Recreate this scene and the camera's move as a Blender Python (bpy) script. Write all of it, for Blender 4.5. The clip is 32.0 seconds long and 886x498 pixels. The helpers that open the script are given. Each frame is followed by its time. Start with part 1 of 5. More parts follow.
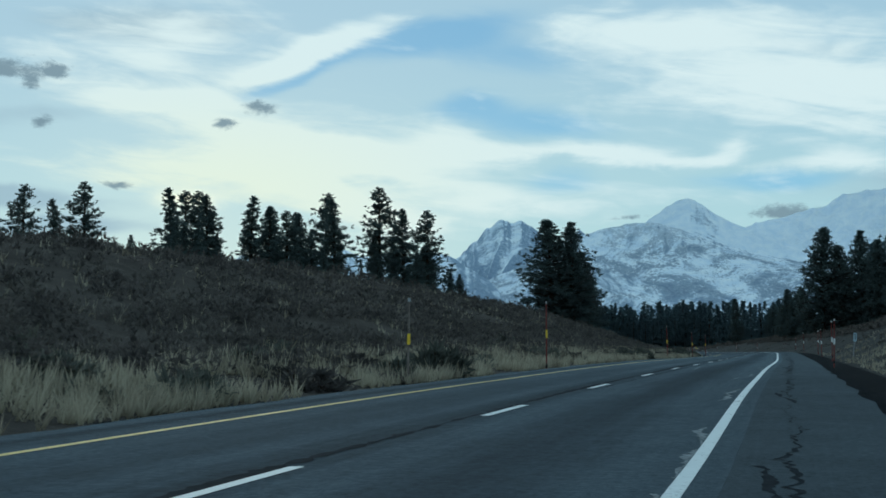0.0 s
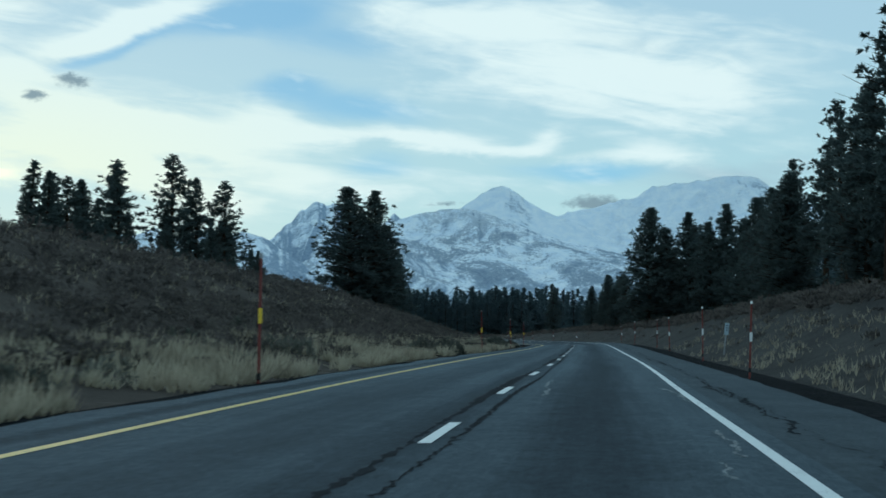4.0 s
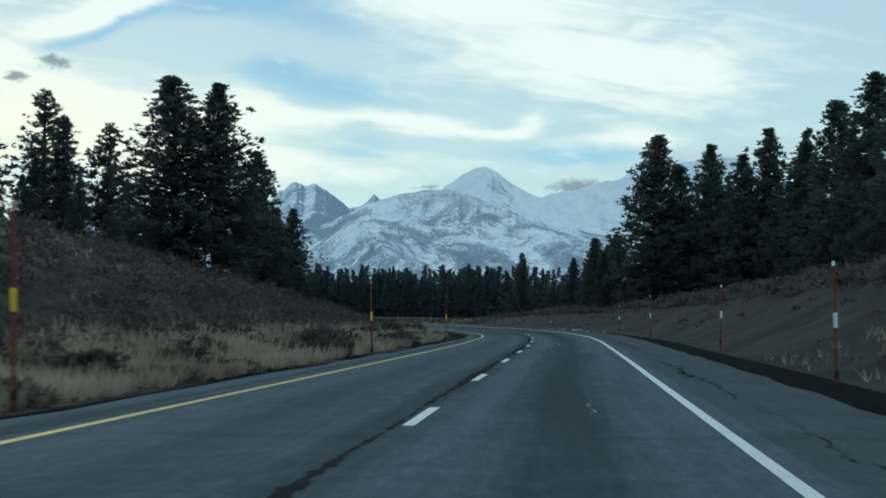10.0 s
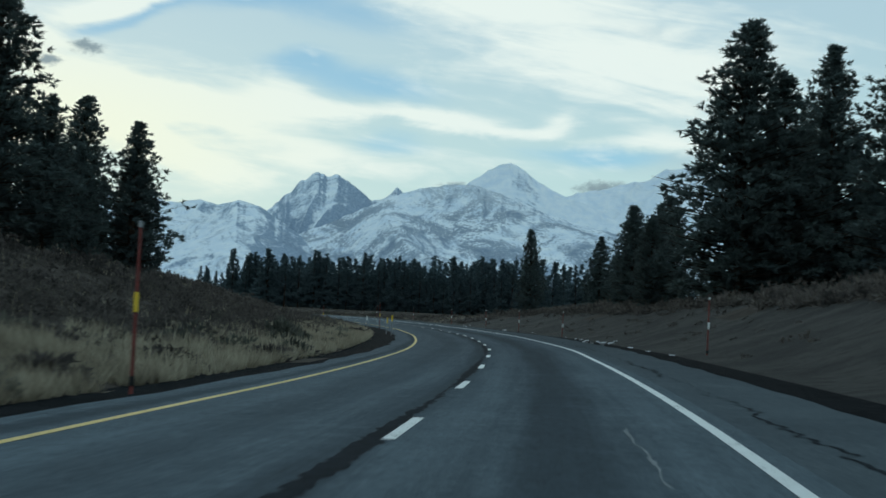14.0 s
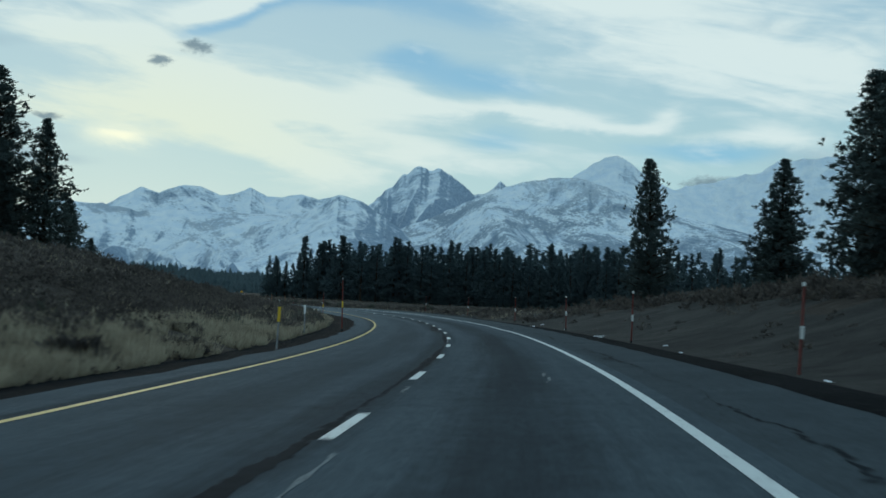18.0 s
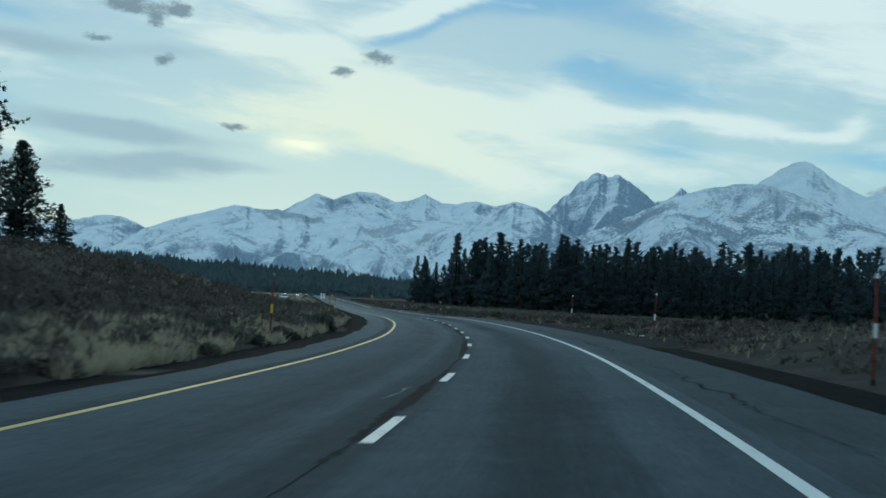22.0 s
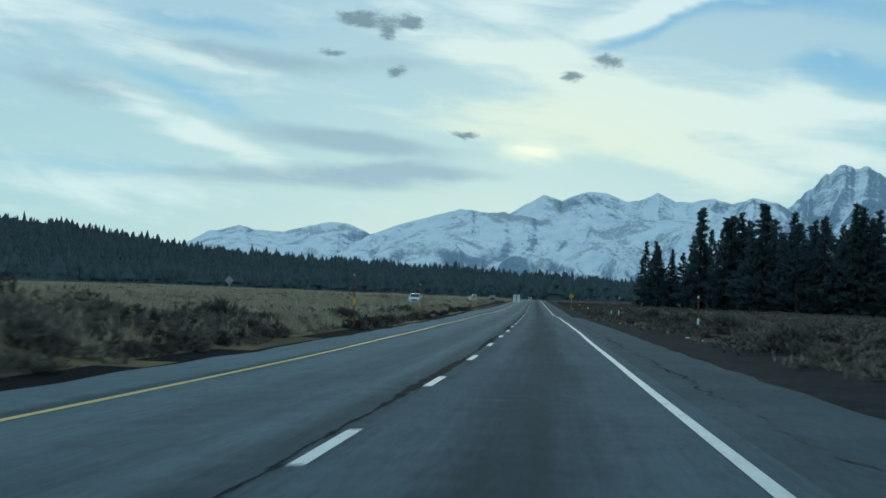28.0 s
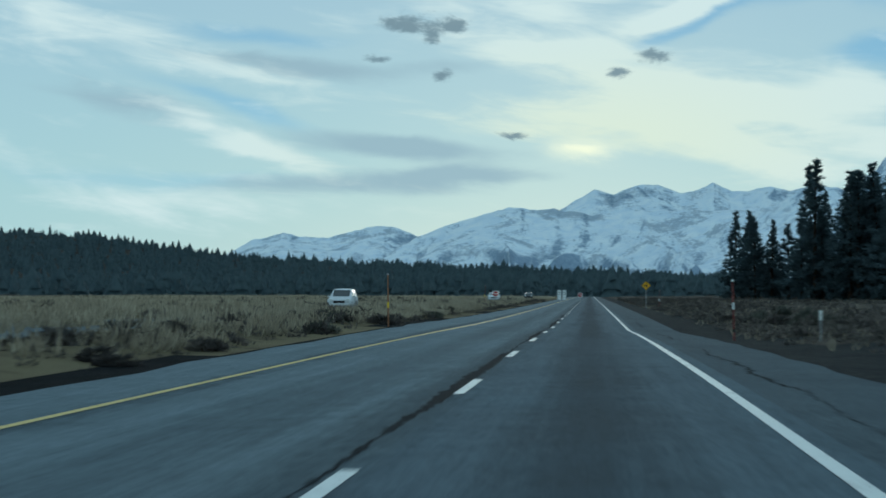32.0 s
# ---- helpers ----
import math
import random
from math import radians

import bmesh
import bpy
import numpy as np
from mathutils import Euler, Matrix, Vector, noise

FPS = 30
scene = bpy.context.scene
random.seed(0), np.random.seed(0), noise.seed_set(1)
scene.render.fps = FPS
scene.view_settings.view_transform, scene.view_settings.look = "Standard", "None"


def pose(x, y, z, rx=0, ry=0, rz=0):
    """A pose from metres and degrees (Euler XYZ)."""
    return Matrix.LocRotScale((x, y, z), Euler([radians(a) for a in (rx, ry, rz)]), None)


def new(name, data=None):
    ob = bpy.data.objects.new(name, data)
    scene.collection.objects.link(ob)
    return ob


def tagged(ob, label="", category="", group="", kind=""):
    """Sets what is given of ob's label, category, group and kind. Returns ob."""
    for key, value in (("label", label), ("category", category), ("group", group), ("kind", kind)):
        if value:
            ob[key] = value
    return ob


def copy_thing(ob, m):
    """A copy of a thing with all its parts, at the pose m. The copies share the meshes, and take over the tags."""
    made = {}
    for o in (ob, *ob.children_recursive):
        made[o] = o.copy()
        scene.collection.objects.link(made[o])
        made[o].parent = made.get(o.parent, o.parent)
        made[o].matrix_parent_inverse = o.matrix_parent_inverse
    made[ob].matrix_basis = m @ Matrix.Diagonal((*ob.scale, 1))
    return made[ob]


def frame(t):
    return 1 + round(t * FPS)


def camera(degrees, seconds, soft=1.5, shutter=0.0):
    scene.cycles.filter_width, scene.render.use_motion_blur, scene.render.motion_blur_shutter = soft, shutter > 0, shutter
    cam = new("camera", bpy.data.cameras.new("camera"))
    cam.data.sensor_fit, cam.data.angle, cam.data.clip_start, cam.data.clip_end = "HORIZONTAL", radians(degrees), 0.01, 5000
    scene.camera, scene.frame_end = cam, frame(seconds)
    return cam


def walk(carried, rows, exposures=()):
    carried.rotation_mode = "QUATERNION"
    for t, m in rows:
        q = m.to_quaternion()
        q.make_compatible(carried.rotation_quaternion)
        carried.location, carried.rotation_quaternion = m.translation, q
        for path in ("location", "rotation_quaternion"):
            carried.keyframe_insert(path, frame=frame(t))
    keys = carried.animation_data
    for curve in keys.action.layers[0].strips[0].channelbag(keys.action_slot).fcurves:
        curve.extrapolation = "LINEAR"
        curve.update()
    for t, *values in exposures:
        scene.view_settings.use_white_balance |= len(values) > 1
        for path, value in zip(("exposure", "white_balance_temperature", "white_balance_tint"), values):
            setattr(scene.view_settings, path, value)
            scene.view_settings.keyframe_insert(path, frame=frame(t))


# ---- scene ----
cam = camera(34.56, 32.0, soft=1.6, shutter=0.4)
# seconds, eye, (yaw to the left, pitch, lean to the left) in degrees
PATH = [
    (0.0, (-0.07, 2.35, -0.255), (2.38, 3.80, -0.72)),
    (0.5, (0.11, 5.26, -0.236), (2.45, 3.41, -0.34)),
    (1.0, (0.31, 8.33, -0.214), (2.12, 3.45, -0.39)),
    (1.5, (0.54, 11.71, -0.189), (1.62, 3.40, -1.15)),
    (2.0, (0.85, 15.41, -0.164), (1.56, 3.67, -0.96)),
    (2.5, (1.26, 19.42, -0.144), (-0.42, 3.34, -0.57)),
    (3.0, (1.78, 23.69, -0.128), (-2.01, 3.33, -0.29)),
    (3.5, (2.41, 28.19, -0.118), (-3.34, 3.08, 0.05)),
    (4.0, (3.19, 33.02, -0.114), (-5.05, 3.12, 0.32)),
    (4.5, (4.16, 38.28, -0.119), (-5.99, 3.10, 0.07)),
    (5.0, (5.28, 43.94, -0.131), (-5.97, 2.99, 0.10)),
    (5.5, (6.50, 49.92, -0.148), (-5.95, 2.88, 0.14)),
    (6.0, (7.79, 56.18, -0.169), (-5.94, 2.77, 0.18)),
    (6.5, (9.13, 62.63, -0.193), (-5.92, 2.66, 0.21)),
    (7.0, (10.50, 69.23, -0.217), (-6.45, 2.75, 0.24)),
    (7.5, (11.88, 75.95, -0.240), (-5.72, 2.80, -0.14)),
    (8.0, (13.29, 83.11, -0.267), (-5.68, 2.70, 0.10)),
    (8.5, (14.83, 90.92, -0.302), (-5.68, 2.64, 0.05)),
    (9.0, (16.41, 99.06, -0.340), (-5.80, 2.57, 0.09)),
    (9.5, (17.99, 107.20, -0.387), (-5.93, 2.48, 0.34)),
    (10.0, (19.60, 115.44, -0.444), (-5.72, 2.45, 0.46)),
    (10.5, (21.24, 123.90, -0.505), (-5.72, 2.36, 0.75)),
    (11.0, (22.87, 132.53, -0.552), (-5.35, 2.48, 0.82)),
    (11.5, (24.48, 141.31, -0.586), (-5.19, 2.42, 0.95)),
    (12.0, (26.15, 150.32, -0.615), (-5.44, 2.47, 1.25)),
    (12.5, (27.92, 159.63, -0.647), (-5.92, 2.45, 1.64)),
    (13.0, (29.77, 169.25, -0.696), (-5.70, 2.34, 2.09)),
    (13.5, (31.64, 179.14, -0.744), (-5.94, 2.31, 2.60)),
    (14.0, (33.48, 189.20, -0.790), (-4.75, 2.31, 2.54)),
    (14.5, (35.19, 199.38, -0.842), (-4.10, 2.11, 2.70)),
    (15.0, (36.80, 209.66, -0.919), (-3.89, 2.08, 2.83)),
    (15.5, (38.33, 220.07, -1.024), (-3.69, 2.05, 2.97)),
    (16.0, (39.78, 230.63, -1.124), (-3.48, 2.01, 3.11)),
    (16.5, (41.22, 241.38, -1.217), (-3.27, 1.98, 3.25)),
    (17.0, (42.66, 252.26, -1.309), (-2.40, 1.97, 2.74)),
    (17.5, (43.94, 263.35, -1.422), (-1.51, 1.86, 2.52)),
    (18.0, (45.09, 274.72, -1.528), (-0.51, 1.98, 2.60)),
    (18.5, (46.03, 286.36, -1.616), (0.49, 2.04, 2.52)),
    (19.0, (46.78, 298.09, -1.682), (1.51, 2.03, 2.39)),
    (19.5, (47.40, 309.75, -1.761), (2.19, 1.83, 2.54)),
    (20.0, (47.84, 321.61, -1.844), (3.74, 1.86, 2.75)),
    (20.5, (48.04, 333.90, -1.932), (4.74, 2.06, 2.94)),
    (21.0, (47.98, 346.46, -1.995), (5.43, 2.01, 2.70)),
    (21.5, (47.77, 359.08, -2.053), (6.11, 1.96, 2.83)),
    (22.0, (47.45, 371.74, -2.108), (6.66, 2.00, 3.17)),
    (22.5, (46.99, 384.44, -2.175), (7.03, 1.92, 3.17)),
    (23.0, (46.38, 397.32, -2.246), (7.55, 1.86, 2.96)),
    (23.5, (45.64, 410.43, -2.306), (8.75, 1.90, 2.88)),
    (24.0, (44.63, 423.79, -2.362), (10.42, 1.98, 2.86)),
    (24.5, (43.35, 437.33, -2.433), (11.27, 1.83, 2.93)),
    (25.0, (41.77, 450.79, -2.505), (12.77, 1.85, 2.82)),
    (25.5, (39.94, 463.99, -2.563), (14.32, 1.84, 2.79)),
    (26.0, (37.93, 477.11, -2.612), (15.23, 1.86, 2.83)),
    (26.5, (35.75, 490.38, -2.670), (15.57, 1.87, 2.85)),
    (27.0, (33.31, 503.77, -2.740), (15.72, 1.83, 2.67)),
    (27.5, (30.71, 517.29, -2.812), (15.87, 1.80, 2.49)),
    (28.0, (27.97, 530.89, -2.919), (16.02, 1.77, 2.31)),
    (28.5, (25.17, 544.56, -3.060), (16.17, 1.73, 2.13)),
    (29.0, (22.36, 558.27, -3.205), (16.62, 1.80, 1.50)),
    (29.5, (19.52, 571.99, -3.322), (16.52, 1.70, 0.72)),
    (30.0, (16.58, 585.80, -3.398), (17.03, 1.92, 0.40)),
    (30.5, (13.62, 599.78, -3.457), (17.41, 2.10, 0.32)),
    (31.0, (10.56, 613.87, -3.503), (17.29, 1.85, 0.44)),
    (31.5, (7.52, 628.01, -3.542), (16.54, 1.81, 0.56)),
    (32.0, (4.45, 642.16, -3.592), (18.13, 1.83, 0.14)),
]
walk(cam, [(t, pose(*e, 90 + p, 0, y) @ pose(0, 0, 0, 0, 0, r)) for t, e, (y, p, r) in PATH],
     [(0.0, 0.0, 6100, 3.0), (4.0, 0.1, 6150, 3.0), (7.0, 0.2, 6300, 4.0), (9.0, 0.22, 6500, 5.0), (13.0, 0.16, 6800, 7.0), (17.0, -0.05, 6400, 5.0),
      (20.0, -0.08, 6200, 2.5), (25.0, 0.0, 6050, 0.0), (30.0, -0.05, 6050, 0.0), (31.0, -0.15, 6050, 0.0), (32.0, -0.1, 6050, 0.0)])

# ---- sky and sun ----
SUN_AZ, SUN_EL = 12.6, 5.8     # degrees to the left of +y, and up
world = bpy.data.worlds.new("sky")
scene.world = world
world.use_nodes = True


class Nodes:
    """Short forms for node trees."""

    def __init__(self, tree):
        self.t = tree

    def add(self, kind, **props):
        n = self.t.nodes.new(kind)
        for k, v in props.items():
            if k == "operation":
                n.operation = v
            elif k == "blend_type":
                n.blend_type = v
            elif k == "data_type":
                n.data_type = v
        return n

    def put(self, sock, v):
        if isinstance(v, bpy.types.NodeSocket):
            self.t.links.new(v, sock)
        elif isinstance(v, (tuple, list)):
            sock.default_value = (*v, 1.0) if len(v) == 3 and len(sock.default_value) == 4 else v
        else:
            sock.default_value = v

    def m(self, op, a, b=0.0, c=0.0):
        n = self.t.nodes.new("ShaderNodeMath")
        n.operation = op
        self.put(n.inputs[0], a)
        self.put(n.inputs[1], b)
        self.put(n.inputs[2], c)
        return n.outputs[0]

    def noise(self, vec, scale, detail=4.0, rough=0.55, distort=0.0):
        n = self.t.nodes.new("ShaderNodeTexNoise")
        if vec is not None:
            self.put(n.inputs["Vector"], vec)
        n.inputs["Scale"].default_value = scale
        n.inputs["Detail"].default_value = detail
        n.inputs["Roughness"].default_value = rough
        n.inputs["Distortion"].default_value = distort
        return n.outputs["Fac"]

    def ramp(self, fac, lo, hi, a=0.0, b=1.0, smooth=True):
        n = self.t.nodes.new("ShaderNodeMapRange")
        n.interpolation_type = "SMOOTHSTEP" if smooth else "LINEAR"
        self.put(n.inputs[0], fac)
        for i, v in enumerate((lo, hi, a, b)):
            self.put(n.inputs[i + 1], v)
        return n.outputs[0]

    def mix(self, fac, a, b, how="MIX"):
        n = self.t.nodes.new("ShaderNodeMix")
        n.data_type = "RGBA"
        n.blend_type = how
        self.put(n.inputs[0], fac)
        self.put(n.inputs[6], a)
        self.put(n.inputs[7], b)
        return n.outputs[2]

    def xyz(self, x, y, z):
        n = self.t.nodes.new("ShaderNodeCombineXYZ")
        for i, v in enumerate((x, y, z)):
            self.put(n.inputs[i], v)
        return n.outputs[0]

    def split(self, v):
        n = self.t.nodes.new("ShaderNodeSeparateXYZ")
        self.put(n.inputs[0], v)
        return n.outputs


def build_sky():
    n = Nodes(world.node_tree)
    back = world.node_tree.nodes["Background"]
    sky = n.t.nodes.new("ShaderNodeTexSky")
    sky.sky_type, sky.sun_disc = "NISHITA", False
    sky.sun_elevation, sky.sun_rotation = radians(SUN_EL), radians(-SUN_AZ)
    sky.dust_density, sky.ozone_density = 0.6, 2.0
    g = n.split(n.t.nodes.new("ShaderNodeTexCoord").outputs["Generated"])
    az = n.m("MULTIPLY", n.m("ARCTAN2", n.m("MULTIPLY", g[0], -1.0), g[1]), 57.2958)
    el = n.m("MULTIPLY", n.m("ARCSINE", g[2]), 57.2958)
    # edges wander, and are combed into streaks that sink slowly to the right
    comb = n.xyz(n.m("MULTIPLY", az, 0.06), n.m("SUBTRACT", n.m("MULTIPLY", el, 0.24), n.m("MULTIPLY", az, 0.03)), 1.0)
    streak = n.m("SUBTRACT", n.noise(comb, 2.3, 4.0, 0.52, 0.9), 0.5)
    puff = n.m("SUBTRACT", n.noise(n.xyz(n.m("MULTIPLY", az, 0.22), n.m("MULTIPLY", el, 0.5), 4.0), 1.2, 6.0, 0.62, 0.4), 0.5)
    warp = n.m("SUBTRACT", n.noise(n.xyz(n.m("MULTIPLY", az, 0.07), n.m("MULTIPLY", el, 0.2), 3.0), 1.6, 3.0), 0.5)
    warp2 = n.m("SUBTRACT", n.noise(n.xyz(n.m("MULTIPLY", az, 0.07), n.m("MULTIPLY", el, 0.2), 9.0), 1.6, 3.0), 0.5)
    u = n.m("ADD", az, n.m("MULTIPLY", warp2, 2.4))
    v = n.m("ADD", el, n.m("ADD", n.m("MULTIPLY", warp, 0.9), n.m("MULTIPLY", puff, 0.7)))

    def blob(u0, v0, su, sv, lean=0.0, vv=v, uu=u):
        """A soft oval round (u0, v0), su by sv degrees, that leans up to the left by lean degrees."""
        du, dv = n.m("SUBTRACT", uu, u0), n.m("SUBTRACT", vv, v0)
        c, s = math.cos(radians(lean)), math.sin(radians(lean))
        a = n.m("ADD", n.m("MULTIPLY", du, c / su), n.m("MULTIPLY", dv, s / su))
        b = n.m("SUBTRACT", n.m("MULTIPLY", dv, c / sv), n.m("MULTIPLY", du, s / sv))
        return n.m("EXPONENT", n.m("MULTIPLY", n.m("ADD", n.m("MULTIPLY", a, a), n.m("MULTIPLY", b, b)), -1.0))

    def total(rows):
        out = None
        for w, *row in rows:
            q = n.m("MULTIPLY", blob(*row), w)
            out = q if out is None else n.m("ADD", out, q)
        return out
    # weight, degrees left, degrees up, half width, half height, lean up to the left
    thick = total([(1.3, 7.6, 11.7, 4.2, 0.55, -22), (0.8, 14.5, 11.6, 5.5, 1.6, -4), (1.2, 13.2, 9.75, 3.2, 0.45, 3), (1.0, 11, 7.0, 7, 1.0, 2),
                   (0.9, 6.2, 7.6, 4.6, 0.7, 15), (0.8, 2.2, 7.9, 2.2, 1.0, 20), (1.2, -4.5, 7.35, 4.8, 0.33, 5), (0.9, -13.6, 6.95, 1.8, 0.35, 0),
                   (0.7, -9.1, 7.5, 1.2, 0.4, -25), (1.05, -12.0, 10.0, 7.5, 2.2, 10), (0.8, -6, 12.3, 4, 0.9, 0), (0.8, -1, 5.6, 5, 0.7, 0),
                   (0.9, 5.5, 5.4, 4, 0.8, 16), (1.1, 26.8, 6.2, 4.2, 0.5, 19), (0.8, 10.5, 8.4, 5, 0.6, 8), (0.6, 29, 3.6, 6, 0.9, 0),
                   (0.6, 33, 10.5, 6, 1.0, 8), (0.5, 27, 8.7, 5, 0.4, 6)])
    gaps = total([(1.4, 2.5, 12.4, 3.6, 0.8, -10), (1.3, 8.3, 10.7, 2.8, 0.35, -24), (0.9, -0.5, 11.4, 3, 0.8, 5), (1.3, -1.2, 8.7, 3.0, 0.65, 8),
                  (1.0, 1.5, 9.5, 1.5, 0.5, 0), (1.2, -11, 6.25, 3.5, 0.4, 0), (0.9, -2.4, 6.4, 1.6, 0.55, 0), (0.9, 26.6, 7.4, 4, 0.4, 15),
                  (0.9, 25.6, 10.3, 4, 0.4, 3), (0.7, 29, 4.4, 6, 0.5, 0)])
    grey = total([(0.9, 14.5, 12.5, 5, 0.9, 0), (1.0, 24.4, 9.1, 5, 0.45, 5), (0.9, 31, 7.4, 4, 0.6, 12), (1.2, 19.5, 5.9, 4.5, 0.55, 4), (1.0, 17.5, 4.7, 4.0, 0.4, 0), (0.8, 23, 4.2, 6, 0.5, 0),
                  (0.6, 18, 9.2, 3, 0.4, 0), (0.7, -17, 6.0, 5, 0.9, 0), (0.5, -12, 11.4, 6, 0.5, 8)])
    dark = total([(1.0, 19.6, 10.85, 1.5, 0.42, 0), (0.9, 17.6, 10.7, 0.7, 0.35, 0), (0.9, 18.6, 10.2, 0.45, 0.35, 0), (1.0, 9.4, 9.45, 0.8, 0.4, 0),
                  (0.9, 11.0, 8.75, 0.65, 0.35, 0), (0.9, 15.0, 6.4, 0.8, 0.22, 8), (0.8, 21.0, 9.5, 0.7, 0.18, 0), (0.9, 18.3, 8.8, 0.6, 0.32, 0),
                  (1.1, -11.2, 5.05, 1.6, 0.36, 0), (0.7, -5.2, 5.05, 0.9, 0.13, 0)])
    wisp = n.m("SUBTRACT", n.noise(n.xyz(n.m("MULTIPLY", az, 0.16), n.m("SUBTRACT", n.m("MULTIPLY", el, 0.75), n.m("MULTIPLY", az, 0.07)), 6.0), 1.7, 5.0, 0.55, 1.3), 0.5)
    glow = blob(SUN_AZ, SUN_EL, 10.0, 3.6, 0.0, el, az)
    core = blob(SUN_AZ, SUN_EL, 0.95, 0.4, 0.0, n.m("ADD", el, n.m("ADD", n.m("MULTIPLY", puff, 0.9), n.m("MULTIPLY", wisp, 0.9))), n.m("ADD", az, n.m("MULTIPLY", puff, 2.0)))
    high = n.ramp(el, 2.0, 14.0)
    base = n.mix(high, (0.44, 0.66, 0.71), (0.40, 0.58, 0.70))
    base = n.mix(n.ramp(n.m("ADD", gaps, n.m("MULTIPLY", streak, 0.9)), 0.1, 1.25), base, n.mix(high, (0.29, 0.58, 0.76), (0.22, 0.45, 0.67)))
    base = n.mix(0.06, base, n.mix(1.0, sky.outputs[0], (0.12, 0.12, 0.12), "MULTIPLY"))
    base = n.mix(n.ramp(n.m("ADD", grey, n.m("MULTIPLY", streak, 1.0)), 0.2, 0.95, 0.0, 0.85), base, (0.36, 0.49, 0.57))
    cream = n.mix(glow, (0.75, 0.85, 0.85), (0.84, 0.89, 0.73))
    white = n.m("ADD", n.m("ADD", thick, n.m("MULTIPLY", streak, 1.6)), n.m("ADD", n.m("MULTIPLY", puff, 0.6), n.m("MULTIPLY", wisp, 0.85)))
    out = n.mix(n.ramp(white, 0.1, 1.0, 0.0, 0.95), base, cream)
    out = n.mix(n.m("MULTIPLY", core, 0.9), out, (1.12, 1.08, 0.80))
    rag = n.m("ADD", dark, n.m("MULTIPLY", n.m("SUBTRACT", n.noise(n.xyz(az, n.m("MULTIPLY", el, 1.8), 7.0), 1.6, 6.0, 0.68, 0.4), 0.5), 1.5))
    out = n.mix(n.m("MULTIPLY", n.ramp(rag, 0.34, 0.95), n.ramp(dark, 0.06, 0.4, 0.0, 0.9)), out, (0.20, 0.28, 0.335))
    n.put(back.inputs[0], out)
    back.inputs[1].default_value = 1.0


build_sky()
sun = new("sun", bpy.data.lights.new("sun", "SUN"))
sun.data.energy, sun.data.angle, sun.data.color = 0.35, radians(14), (1.0, 0.9, 0.72)
sun.matrix_world = pose(0, 0, 200, 90 - SUN_EL, 0, 180 + SUN_AZ) @ pose(0, 0, 0, 0, 0, 0)
scene.view_settings.exposure = 0.0

# ---- materials ----
def material(name, rough=0.8, metal=0.0, spec=0.3):
    m = bpy.data.materials.new(name)
    m.use_nodes = True
    b = m.node_tree.nodes["Principled BSDF"]
    b.inputs["Roughness"].default_value, b.inputs["Metallic"].default_value = rough, metal
    b.inputs["Specular IOR Level"].default_value = spec
    n = Nodes(m.node_tree)
    return m, n, b, n.t.nodes.new("ShaderNodeTexCoord").outputs["Object"]


def bump(n, b, height, strength=0.4, dist=0.02):
    k = n.t.nodes.new("ShaderNodeBump")
    k.inputs["Strength"].default_value, k.inputs["Distance"].default_value = strength, dist
    n.put(k.inputs["Height"], height)
    n.t.links.new(k.outputs[0], b.inputs["Normal"])


def plain(name, col, rough=0.7, metal=0.0, vary=0.25, scale=6.0, spec=0.3):
    """A painted or moulded surface with faint dirt at two scales."""
    m, n, b, p = material(name, rough, metal, spec)
    f = n.m("ADD", n.m("MULTIPLY", n.noise(p, scale), 0.6), n.m("MULTIPLY", n.noise(p, scale * 9), 0.4))
    n.put(b.inputs["Base Color"], n.mix(n.ramp(f, 0.35, 0.65), [c * (1 - vary) for c in col], [min(1, c * (1 + vary * 0.6)) for c in col]))
    return m


